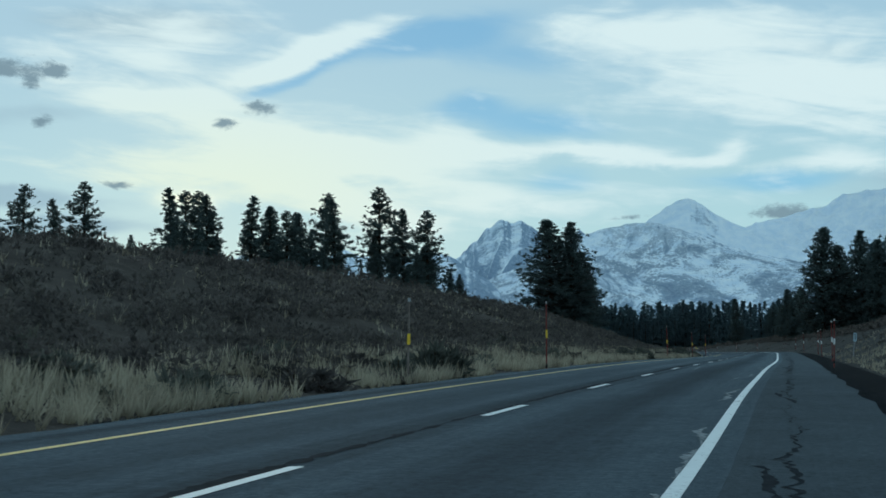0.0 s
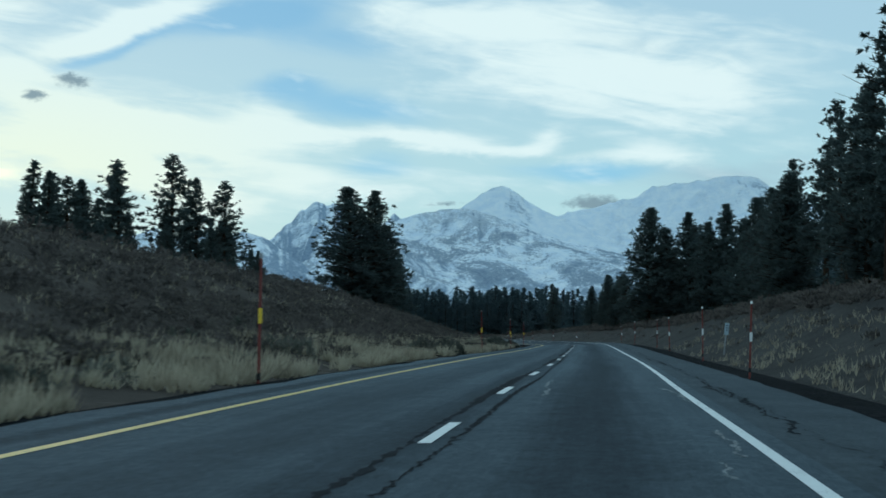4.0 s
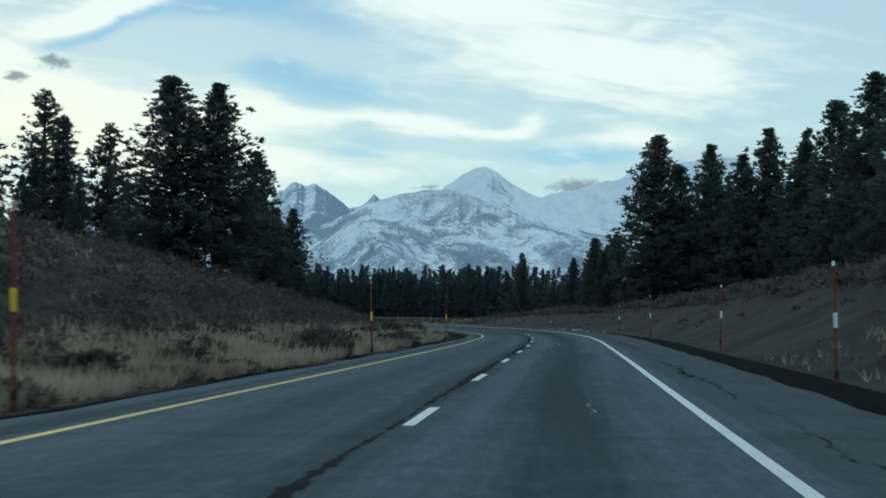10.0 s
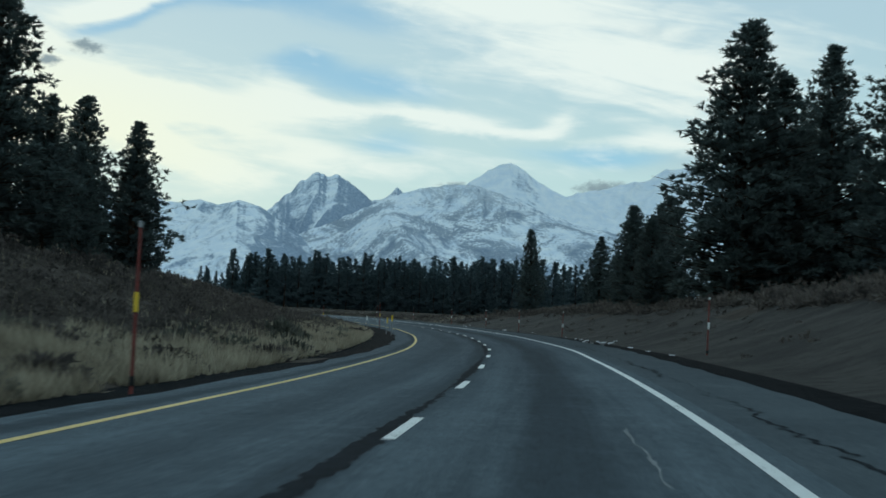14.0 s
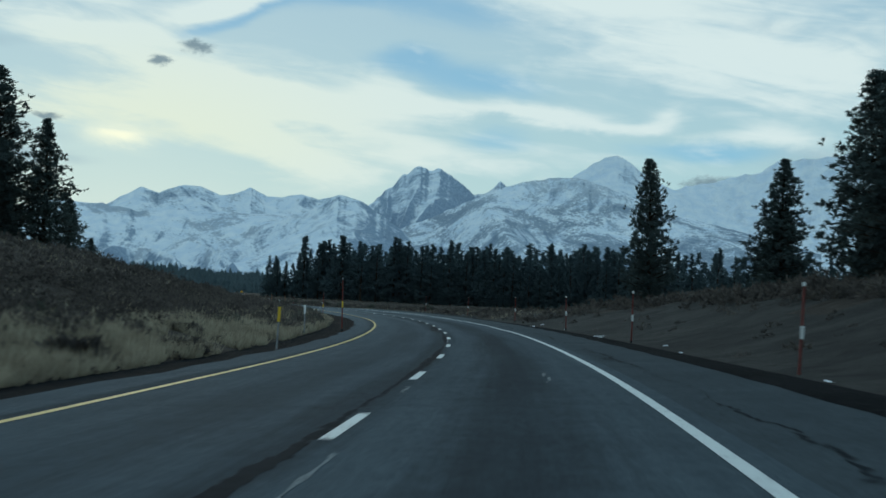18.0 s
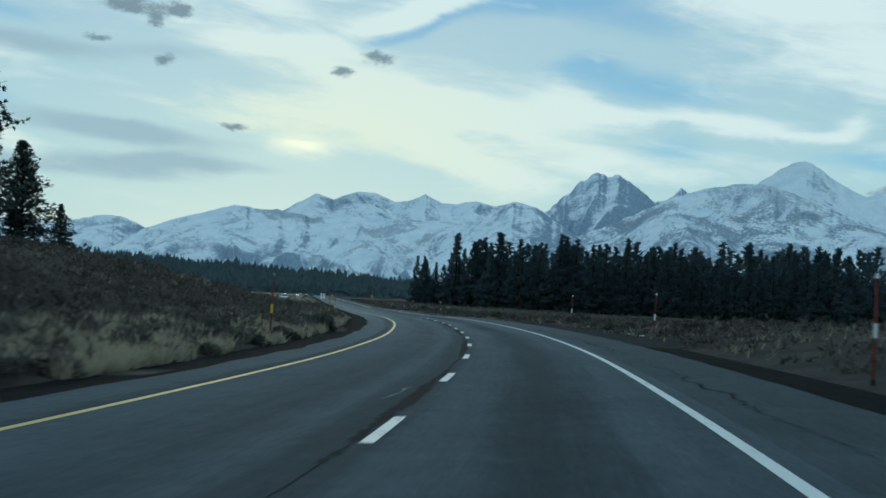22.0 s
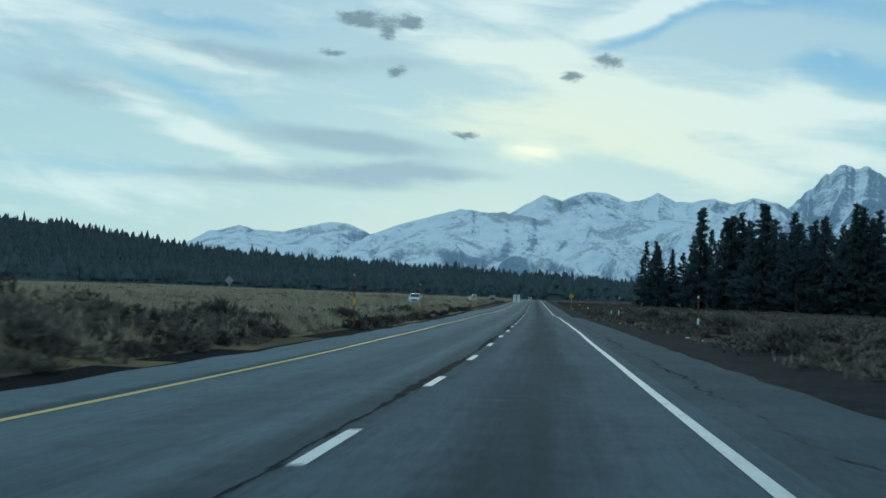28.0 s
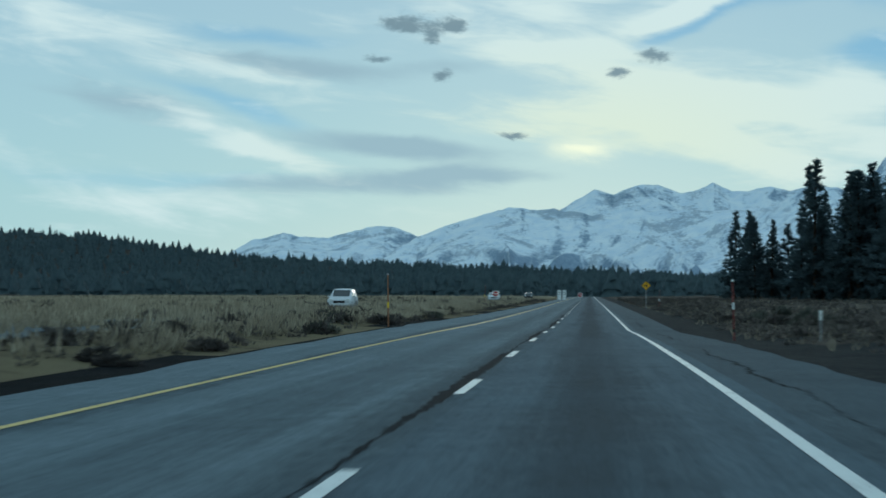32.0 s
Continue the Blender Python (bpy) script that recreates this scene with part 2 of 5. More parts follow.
def asphalt(name, dark, light, patchy=0.5):
    """Worn asphalt: mottled, streaked along the lanes, oiled in the middle of each lane, paler along some lengths."""
    m, n, b, p = material(name, 0.95, 0.0, 0.02)
    grit, stone = n.noise(p, 48, 3, 0.75), n.noise(p, 11, 4, 0.7)
    blotch, patch = n.noise(p, 1.7, 5, 0.7, 0.6), n.noise(p, 0.3, 4, 0.6, 0.5)
    x = n.split(n.t.nodes.new("ShaderNodeTexCoord").outputs["UV"])     # metres across and along the road
    streak = n.noise(n.xyz(n.m("MULTIPLY", x[0], 2.2), n.m("MULTIPLY", x[1], 0.05), 0.0), 1.0, 6, 0.7)
    fibre = n.noise(n.xyz(n.m("MULTIPLY", x[0], 14.0), n.m("MULTIPLY", x[1], 0.5), 3.0), 1.0, 4, 0.7)
    f = n.m("ADD", n.m("MULTIPLY", patch, patchy), n.m("MULTIPLY", streak, 1 - patchy))
    f = n.m("ADD", n.m("MULTIPLY", f, 0.6), n.m("ADD", n.m("MULTIPLY", blotch, 0.25), n.m("MULTIPLY", fibre, 0.15)))
    col = n.mix(n.ramp(f, 0.30, 0.74), dark, light)
    wob = n.m("MULTIPLY", n.m("SUBTRACT", n.noise(n.xyz(0.0, n.m("MULTIPLY", x[1], 0.08), 2.0), 1.0), 0.5), 0.7)
    rag = n.m("MULTIPLY", n.m("SUBTRACT", n.m("ADD", n.m("MULTIPLY", streak, 0.6), n.m("MULTIPLY", blotch, 0.4)), 0.5), 1.6)
    oil = None
    for mid, weight in ((1.85, 1.0), (5.6, 0.5)):
        q = n.m("ADD", n.m("ABSOLUTE", n.m("ADD", n.m("ADD", x[0], mid), wob)), rag)
        o = n.m("MULTIPLY", n.ramp(q, 0.1, 1.2, weight, 0.0), n.ramp(n.noise(n.xyz(0.0, n.m("MULTIPLY", x[1], 0.02), 5.0), 1.0), 0.35, 0.6, 0.75, 1.0))
        oil = o if oil is None else n.m("ADD", oil, o)
    # the yellow stripe's side and the lane joint collect grime
    for mid, half in ((7.95, 0.4), (3.95, 0.75)):
        q = n.m("ADD", n.m("ABSOLUTE", n.m("ADD", x[0], mid)), n.m("MULTIPLY", rag, 0.8))
        oil = n.m("ADD", oil, n.ramp(q, 0.05, half, 0.8, 0.0))
    col = n.mix(n.ramp(n.m("ADD", n.m("MULTIPLY", grit, 0.55), n.m("MULTIPLY", stone, 0.45)), 0.32, 0.68, 0.0, 1.0), n.mix(0.55, col, [c * 0.3 for c in dark]), n.mix(0.25, col, [c * 1.6 for c in light]))
    col = n.mix(n.m("MULTIPLY", n.m("MINIMUM", oil, 1.0), 0.60), col, (0.010, 0.014, 0.018))
    # tone by station: paler at the start of the bend and on the straight after it, darker between
    pale = n.m("SUBTRACT", n.ramp(x[1], 30, 90), n.ramp(x[1], 205, 270))
    col = n.mix(pale, col, n.mix(1.0, col, (1.34, 1.34, 1.33), "MULTIPLY"))
    col = n.mix(n.ramp(x[1], 340, 610, 0.0, 1.0), col, n.mix(1.0, col, (2.05, 2.0, 1.92), "MULTIPLY"))
    # the slow lane carries the lorries and is worn darker there
    col = n.mix(n.m("MULTIPLY", n.ramp(x[1], 470, 570), n.ramp(x[0], -3.9, -3.4)), col, n.mix(1.0, col, (0.70, 0.73, 0.77), "MULTIPLY"))
    n.put(b.inputs["Base Color"], col)
    n.put(b.inputs["Roughness"], n.ramp(f, 0.3, 0.7, 0.82, 0.95))
    bump(n, b, n.m("ADD", grit, n.m("MULTIPLY", stone, 1.5)), 0.6, 0.014)
    return m


def paint(name, col):
    """Road paint, worn through to the tar in specks and scratches."""
    m, n, b, p = material(name, 0.6)
    wear = n.m("ADD", n.m("MULTIPLY", n.noise(p, 22, 4, 0.7), 0.65), n.m("MULTIPLY", n.noise(p, 1.1, 3), 0.35))
    n.put(b.inputs["Base Color"], n.mix(n.ramp(wear, 0.34, 0.45), (0.07, 0.07, 0.07), n.mix(n.noise(p, 7), [c * 0.72 for c in col], col)))
    bump(n, b, wear, 0.3, 0.004)
    return m


def earth(name, cols, scale, gravel=0.5, rough=0.95):
    m, n, b, p = material(name, rough, 0.0, 0.02)
    big, mid, fine = n.noise(p, scale, 5, 0.6, 0.5), n.noise(p, scale * 6, 4, 0.6), n.noise(p, 26, 3, 0.7)
    col = n.mix(n.ramp(big, 0.35, 0.65), cols[0], cols[1])
    col = n.mix(n.ramp(mid, 0.5, 0.72, 0.0, 0.8), col, cols[2])
    col = n.mix(n.ramp(fine, 0.35, 0.7, gravel, 0.0), col, [c * 0.35 for c in cols[0]])
    n.put(b.inputs["Base Color"], col)
    bump(n, b, n.m("ADD", n.m("MULTIPLY", mid, 1.2), n.m("MULTIPLY", fine, 0.5)), 0.8, 0.12)
    return m


def leafy(name, dark, light, dry=None, amount=0.3, tuft=0.35, blade=0.5):
    """Needles, twigs or grass blades: tone by tuft and by blade."""
    m, n, b, p = material(name, 0.8, 0.0, 0.08)
    isl = n.t.nodes.new("ShaderNodeNewGeometry").outputs["Random Per Island"]
    obj = n.t.nodes.new("ShaderNodeObjectInfo").outputs["Random"]
    f = n.m("ADD", n.m("MULTIPLY", isl, blade), n.m("ADD", n.m("MULTIPLY", n.ramp(n.noise(p, tuft, 3), 0.3, 0.7), 1.1 - blade), n.m("MULTIPLY", obj, 0.25)))
    col = n.mix(n.ramp(f, 0.3, 1.05), dark, light)
    if dry:
        col = n.mix(n.m("MULTIPLY", n.ramp(n.noise(p, 0.8, 4), 0.5, 0.68), amount), col, dry)
    n.put(b.inputs["Base Color"], col)
    # light falls through thin blades as well as on them
    thin = n.t.nodes.new("ShaderNodeBsdfTranslucent")
    n.put(thin.inputs[0], col)
    both = n.t.nodes.new("ShaderNodeMixShader")
    both.inputs[0].default_value = 0.4
    n.t.links.new(b.outputs[0], both.inputs[1])
    n.t.links.new(thin.outputs[0], both.inputs[2])
    n.t.links.new(both.outputs[0], n.t.nodes["Material Output"].inputs[0])
    return m


MAT = {
    "asphalt": asphalt("lane_asphalt", (0.042, 0.056, 0.067), (0.112, 0.142, 0.164), 0.35),
    "shoulder": asphalt("shoulder_asphalt", (0.036, 0.046, 0.054), (0.090, 0.110, 0.123), 0.7),
    "tar": plain("crack_sealer", (0.014, 0.019, 0.024), 0.95, 0, 0.4, 6.0, 0.03),
    "filler": plain("pale_crack_filler", (0.20, 0.22, 0.23), 0.95, 0, 0.5, 9.0, 0.1),
    "white": paint("white_road_paint", (0.78, 0.80, 0.78)),
    "yellow": paint("yellow_road_paint", (0.68, 0.50, 0.16)),
    "cinder": earth("dark_cinder_gravel", ((0.010, 0.012, 0.014), (0.016, 0.018, 0.021), (0.034, 0.035, 0.036)), 0.5),
    "gravel": earth("grey_verge_gravel", ((0.030, 0.034, 0.037), (0.048, 0.052, 0.054), (0.075, 0.076, 0.073)), 0.5),
    "soil": earth("dry_hill_soil", ((0.062, 0.053, 0.047), (0.105, 0.090, 0.078), (0.16, 0.14, 0.118)), 0.12),
    "sand": earth("grey_pumice_sand", ((0.064, 0.063, 0.061), (0.105, 0.101, 0.094), (0.045, 0.042, 0.039)), 0.25, 0.6),
    "meadow": earth("dry_meadow_turf", ((0.13, 0.105, 0.068), (0.23, 0.19, 0.118), (0.085, 0.068, 0.05)), 0.1, 0.4),
    "bark": earth("pine_bark", ((0.055, 0.038, 0.028), (0.10, 0.066, 0.045), (0.03, 0.022, 0.018)), 1.2),
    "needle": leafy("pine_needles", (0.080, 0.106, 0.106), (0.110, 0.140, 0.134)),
    # same needles for the distant woods, with blue haze mixed into the colour
    "needle_far": leafy("hazed_pine_needles", (0.074, 0.106, 0.120), (0.104, 0.142, 0.152)),
    "sage": leafy("sagebrush_twigs", (0.064, 0.058, 0.055), (0.158, 0.139, 0.126), (0.23, 0.21, 0.172), 0.35, 0.6, 0.22),
    "rabbit": leafy("rabbitbrush_twigs", (0.075, 0.08, 0.068), (0.17, 0.172, 0.145), (0.22, 0.2, 0.155), 0.4),
    "grass": leafy("dry_grass_blades", (0.24, 0.205, 0.152), (0.50, 0.44, 0.33), (0.29, 0.235, 0.17), 0.4),
    "snow": plain("old_snow", (0.78, 0.82, 0.86), 0.6, 0, 0.15),
    "red": plain("red_post_paint", (0.21, 0.046, 0.038), 0.6, 0, 0.35, 3),
    "orange": plain("weathered_orange_post", (0.33, 0.15, 0.075), 0.7, 0, 0.35, 3),
    "steel": plain("galvanised_steel", (0.36, 0.37, 0.38), 0.5, 0.7, 0.2),
    "rust": plain("rusty_post", (0.19, 0.155, 0.135), 0.8, 0, 0.4, 5),
    "amber": plain("yellow_reflector", (0.85, 0.56, 0.05), 0.35, 0, 0.1),
    "pale": plain("white_reflector", (0.86, 0.87, 0.85), 0.35, 0, 0.1),
    "black": plain("black_paint", (0.015, 0.015, 0.016), 0.5),
    "signyellow": plain("yellow_sign_sheet", (0.82, 0.42, 0.02), 0.4, 0, 0.1),
    "signred": plain("red_sign_sheet", (0.42, 0.03, 0.03), 0.4, 0, 0.1),
    "signblue": plain("grey_blue_sheet", (0.42, 0.52, 0.58), 0.5, 0, 0.1),
    "carwhite": plain("white_car_paint", (0.62, 0.64, 0.66), 0.25, 0, 0.05, 2, 0.5),
    "cardark": plain("dark_car_paint", (0.05, 0.055, 0.06), 0.25, 0, 0.1, 2, 0.5),
    "carred": plain("red_car_paint", (0.25, 0.03, 0.03), 0.25, 0, 0.1, 2, 0.5),
    "glass": plain("car_window_glass", (0.02, 0.025, 0.03), 0.08, 0, 0.1, 2, 0.6),
    "rubber": plain("tyre_rubber", (0.02, 0.02, 0.02), 0.9),
    "lamp": plain("car_lamp_glass", (0.75, 0.76, 0.74), 0.15, 0, 0.1),
    "taillamp": plain("red_lamp_glass", (0.35, 0.02, 0.02), 0.2, 0, 0.1),
}


def hazy_mountain_material(name, rocky, scrub, soft):
    """Snow on the gentler ground and in the gullies, rock on the steep ribs, and drifts of scrub lower down. The pale
    blue-grey of rock and scrub is distance haze put into the colour.
    """
    m, n, b, p = material(name, 0.9, 0.0, 0.05)
    nrm = n.split(n.t.nodes.new("ShaderNodeNewGeometry").outputs["Normal"])
    q = n.split(n.t.nodes.new("ShaderNodeTexCoord").outputs["UV"])      # metres along the range, metres up
    big, mid = n.noise(p, 0.0055, 4, 0.6, 0.8), n.noise(p, 0.022, 6, 0.68, 0.6)
    speck = n.noise(p, 0.12, 4, 0.72)
    slant = n.m("ADD", q[0], n.m("MULTIPLY", q[1], n.m("MULTIPLY", n.m("SUBTRACT", n.noise(p, 0.0025, 2), 0.5), 2.6)))
    vein = n.noise(n.xyz(slant, n.m("MULTIPLY", q[1], 0.22), 2.0), 0.024, 5, 0.62, 0.7)
    # left-facing slopes go whiter: partly snow by aspect, partly sky light painted in
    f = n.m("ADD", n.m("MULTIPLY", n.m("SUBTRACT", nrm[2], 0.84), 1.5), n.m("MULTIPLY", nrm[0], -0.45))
    f = n.m("ADD", f, n.m("ADD", n.m("MULTIPLY", n.m("SUBTRACT", big, 0.5), 0.9), n.m("MULTIPLY", n.m("SUBTRACT", mid, 0.5), 0.8)))
    f = n.m("ADD", f, n.m("ADD", n.m("MULTIPLY", n.m("SUBTRACT", speck, 0.5), 0.9), n.m("MULTIPLY", n.m("SUBTRACT", vein, 0.5), 1.35)))
    f = n.m("SUBTRACT", n.m("ADD", f, n.ramp(q[1], 40, 330, -0.05, 0.15)), rocky)
    # airlight painted in: rock paler and bluer than it would be close by
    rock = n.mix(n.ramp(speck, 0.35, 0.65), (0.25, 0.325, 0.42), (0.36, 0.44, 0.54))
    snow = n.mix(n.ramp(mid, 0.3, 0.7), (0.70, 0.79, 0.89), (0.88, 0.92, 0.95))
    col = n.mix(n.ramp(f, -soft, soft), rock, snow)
    patch = n.noise(p, 0.0085, 6, 0.62, 0.7)
    drift = n.ramp(n.m("ADD", patch, n.m("MULTIPLY", n.m("SUBTRACT", speck, 0.5), 0.3 + 0.7 * scrub)), 0.56 - 0.13 * scrub, 0.66 - 0.1 * scrub, 0.0, min(0.9, scrub + 0.25))
    drift = n.m("MULTIPLY", drift, n.ramp(q[1], 250, 400, 1.0, 0.35))
    # scrub colours carry the same painted blue haze
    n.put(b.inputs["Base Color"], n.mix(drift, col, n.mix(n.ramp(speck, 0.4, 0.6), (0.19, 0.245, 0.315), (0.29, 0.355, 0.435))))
    bump(n, b, n.m("ADD", mid, n.m("MULTIPLY", speck, 0.3)), 0.7, 16.0)
    return m


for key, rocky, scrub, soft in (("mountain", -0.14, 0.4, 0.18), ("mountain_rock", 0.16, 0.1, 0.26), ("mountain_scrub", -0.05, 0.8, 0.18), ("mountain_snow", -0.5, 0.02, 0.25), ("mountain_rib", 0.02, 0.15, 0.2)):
    MAT[key] = hazy_mountain_material(key, rocky, scrub, soft)


def mesh_from(name, verts, faces, mat, parent=None, smooth=False):
    """One mesh object from arrays: verts (n, 3), faces (m, 3 or 4)."""
    me = bpy.data.meshes.new(name)
    verts, faces = np.asarray(verts, np.float32), np.asarray(faces, np.int32)
    k = faces.shape[1]
    me.vertices.add(len(verts))
    me.vertices.foreach_set("co", verts.ravel())
    me.loops.add(faces.size)
    me.loops.foreach_set("vertex_index", faces.ravel())
    me.polygons.add(len(faces))
    me.polygons.foreach_set("loop_start", np.arange(0, faces.size, k, dtype=np.int32))
    me.polygons.foreach_set("loop_total", np.full(len(faces), k, np.int32))
    if smooth:
        me.polygons.foreach_set("use_smooth", np.ones(len(faces), bool))
    me.update(calc_edges=True)
    me.validate()
    for q in mat if isinstance(mat, (list, tuple)) else [mat]:
        me.materials.append(MAT[q])
    ob = new(name, me)
    ob.parent = parent
    return ob


def part(name, bm, mat, parent=None, label=""):
    me = bpy.data.meshes.new(name)
    bm.to_mesh(me)
    bm.free()
    me.materials.append(MAT[mat])
    ob = new(name, me)
    ob.parent = parent
    return tagged(ob, label)


def empty(name, label, category, group=""):
    return tagged(new(name), label, category, group)


# ---- the line of the road: its right edge stripe, every 16 m ----
# x, y, height of the lane, bank in degrees
ROAD = [
    (-1.58, 0.01, -1.530, -0.70),
    (1.65, 15.70, -1.424, -0.63),
    (4.71, 31.45, -1.382, -0.59),
    (7.84, 47.20, -1.397, -0.67),
    (10.96, 62.92, -1.446, -0.85),
    (14.17, 78.63, -1.518, -0.95),
    (17.34, 94.39, -1.611, -0.96),
    (20.38, 110.11, -1.694, -0.62),
    (23.39, 125.82, -1.784, -0.04),
    (26.36, 141.55, -1.853, 0.57),
    (29.38, 157.33, -1.929, 0.88),
    (32.39, 173.12, -2.025, 1.02),
    (35.31, 188.90, -2.094, 1.30),
    (38.01, 204.69, -2.176, 1.70),
    (40.48, 220.49, -2.320, 2.07),
    (42.68, 236.34, -2.452, 2.36),
    (44.69, 252.23, -2.567, 2.56),
    (46.24, 268.15, -2.709, 2.73),
    (47.51, 284.07, -2.832, 2.88),
    (48.50, 300.01, -2.939, 2.86),
    (49.23, 315.96, -3.078, 2.73),
    (49.68, 331.94, -3.192, 2.67),
    (49.77, 347.92, -3.267, 2.72),
    (49.53, 363.90, -3.358, 2.88),
    (49.08, 379.86, -3.440, 2.99),
    (48.32, 395.85, -3.518, 2.96),
    (47.28, 411.83, -3.592, 2.98),
    (45.83, 427.77, -3.656, 3.12),
    (44.07, 443.62, -3.723, 3.33),
    (42.00, 459.43, -3.792, 3.30),
    (39.72, 475.25, -3.858, 3.07),
    (37.21, 491.07, -3.936, 2.89),
    (34.36, 506.81, -4.025, 2.63),
    (31.33, 522.50, -4.116, 2.35),
    (28.15, 538.16, -4.258, 2.05),
    (24.95, 553.83, -4.422, 1.73),
    (21.74, 569.49, -4.554, 1.44),
    (18.44, 585.12, -4.633, 1.26),
    (15.17, 600.75, -4.696, 1.28),
    (11.82, 616.35, -4.753, 1.25),
    (8.50, 631.97, -4.816, 1.17),
    (5.13, 647.58, -4.896, 0.97),
    (1.80, 663.20, -4.937, 0.66),
    (-1.59, 678.80, -4.989, 0.06),
    (-4.97, 694.42, -5.093, -0.82),
    (-8.37, 710.06, -5.248, -1.88),
]
STEP = 16.0


def spline(rows, s):
    """Smooth curve through rows at even steps, straight beyond both ends."""
    r = np.asarray(rows, float)
    a, z = r[0] * 2 - r[1], r[-1] * 2 - r[-2]
    r = np.vstack([a, r, z])
    s = np.atleast_1d(np.asarray(s, float)) / STEP
    i = np.clip(np.floor(s).astype(int), 0, len(rows) - 2)
    u = (s - i)[:, None]
    p0, p1, p2, p3 = r[i], r[i + 1], r[i + 2], r[i + 3]
    inside = 0.5 * (2 * p1 + (p2 - p0) * u + (2 * p0 - 5 * p1 + 4 * p2 - p3) * u ** 2 + (3 * p1 - p0 - 3 * p2 + p3) * u ** 3)
    before = r[1] + (r[2] - r[1]) * s[:, None]
    after = r[-2] + (r[-2] - r[-3]) * (s - len(rows) + 1)[:, None]
    return np.where(s[:, None] < 0, before, np.where(s[:, None] > len(rows) - 1, after, inside))


def along(s):
    """Place, right-hand normal, lane height and bank at stations s."""
    s = np.atleast_1d(np.asarray(s, float))
    c = spline(ROAD, s)
    t = spline(ROAD, s + 0.5)[:, :2] - spline(ROAD, s - 0.5)[:, :2]
    t /= np.linalg.norm(t, axis=1)[:, None]
    last = len(ROAD) * STEP - STEP
    z = np.where(s > last, ROAD[-1][2] + np.clip(s - last, 0, 500) * 0.0015, np.where(s < 0, ROAD[0][2] - 0.01 * s, c[:, 2]))
    bank = np.where((s < 0), ROAD[0][3], np.where(s > last, ROAD[-1][3] * np.exp(-(s - last) / 40), c[:, 3]))
    return c[:, :2], np.stack([t[:, 1], -t[:, 0]], 1), z, bank


def verge(s):
    """How much nearer to the stripe the left-hand brush begins than twelve and a half metres."""
    return np.interp(s, (0, 150, 280, 600), (2.6, 2.2, 0.9, 0.7))


def left_rim(s):
    """Left edge of the asphalt."""
    return np.interp(s, (0, 220, 300, 450, 650), (-8.75, -8.7, -9.2, -9.5, -10.1))


MEAN = np.array([math.cos(radians(3.0)), math.sin(radians(3.0))])
LEFT_NEAR = ((-133, 51, 100, 165, 234, 291, 374, 458, 524, 569, 601, 633, 676), (6.0, 6.2, 7.6, 7.8, 7.6, 6.6, 5.6, 5.2, 4.8, 4.2, 1.6, 0.2, 0.0))
LEFT_FAR = ((-133, 84, 253, 374, 480, 546, 633, 696, 776), (13, 14, 16, 18, 19, 14, 6, 1.5, 0.0))
RIGHT_NEAR = ((-133, 2, 84, 165, 253, 291, 374, 437, 502), (5.0, 5.5, 6.2, 6.0, 5.0, 4.6, 3.5, 1.3, 0.2))


def relief(s, d):
    """Height of the ground over the lane, before small bumps."""
    e = np.where(d < 0, left_rim(s) - 0.2 - d, d - 2.4)
    out = -0.06 - 0.16 * np.clip(e / 1.5, 0, 1)
    near, far = np.interp(s, *LEFT_NEAR), np.interp(s, *LEFT_FAR)
    x = -d + np.where(d < 0, verge(s), 0.0)
    left = np.interp(x, (0, 12.2, 15), (0, 0, 1)) * 0.35 + near * np.interp(x, (14, 20, 28, 36, 46, 400), (0, 0.12, 0.5, 0.86, 1.0, 1.0)) \
        + (far - near) * np.clip((x - 46) / 45, 0, 1)
    left = np.where(x > 180, left * np.clip(1 - (x - 180) / 400, 0, 1), left)
    rn = np.interp(s, *RIGHT_NEAR)
    right = np.interp(d, (0, 4.6, 6.5), (0, 0, 1)) * 0.2 + rn * np.interp(d, (5.5, 8, 12, 17, 24, 60), (0, 0.14, 0.50, 0.74, 0.92, 1.05))
    right = np.where(d > 120, right * np.clip(1 - (d - 120) / 300, 0, 1), right)
    return out + np.where(d < 0, left, right)


def lumps(x, y, size, seed=0.0):
    """Cheap smooth noise, about -1 to 1."""
    a, b = x / size, y / size
    return (np.sin(a * 1.7 + 1.3 * np.sin(b * 1.1 + seed) + seed) * np.sin(b * 1.9 + 1.7 * np.sin(a * 0.9 + seed * 2.1))
            + 0.5 * np.sin(a * 3.9 + 2.1 * np.sin(b * 2.7 - seed)) * np.sin(b * 4.3 + seed * 1.3)) / 1.3


def ground_at(s, d):
    """Place in the world of the ground at station s, d metres right of the edge stripe."""
    s, d = np.broadcast_arrays(np.asarray(s, float), np.asarray(d, float))
    sh = s.shape
    s, d = s.ravel(), d.ravel()
    c, nrm, z, bank = along(s)
    near = np.clip(d, -140, 140)
    xy = c + nrm * near[:, None] + MEAN * (d - near)[:, None]
    tilt = np.tan(np.radians(bank)) * (np.clip(d, -11, 5) + 1.8)
    h = z + tilt + relief(s, d)
    off = np.clip(np.where(d < 0, (-d + verge(s) - 12.5) / 8, (d - 6) / 6), 0, 1)
    h = h + off * (0.22 * lumps(xy[:, 0], xy[:, 1], 4.0) + 0.45 * lumps(xy[:, 0], xy[:, 1], 17.0, 2.0) * np.clip(np.abs(d) / 40, 0.3, 1))
    return np.concatenate([xy, h[:, None]], 1).reshape(*sh, 3)


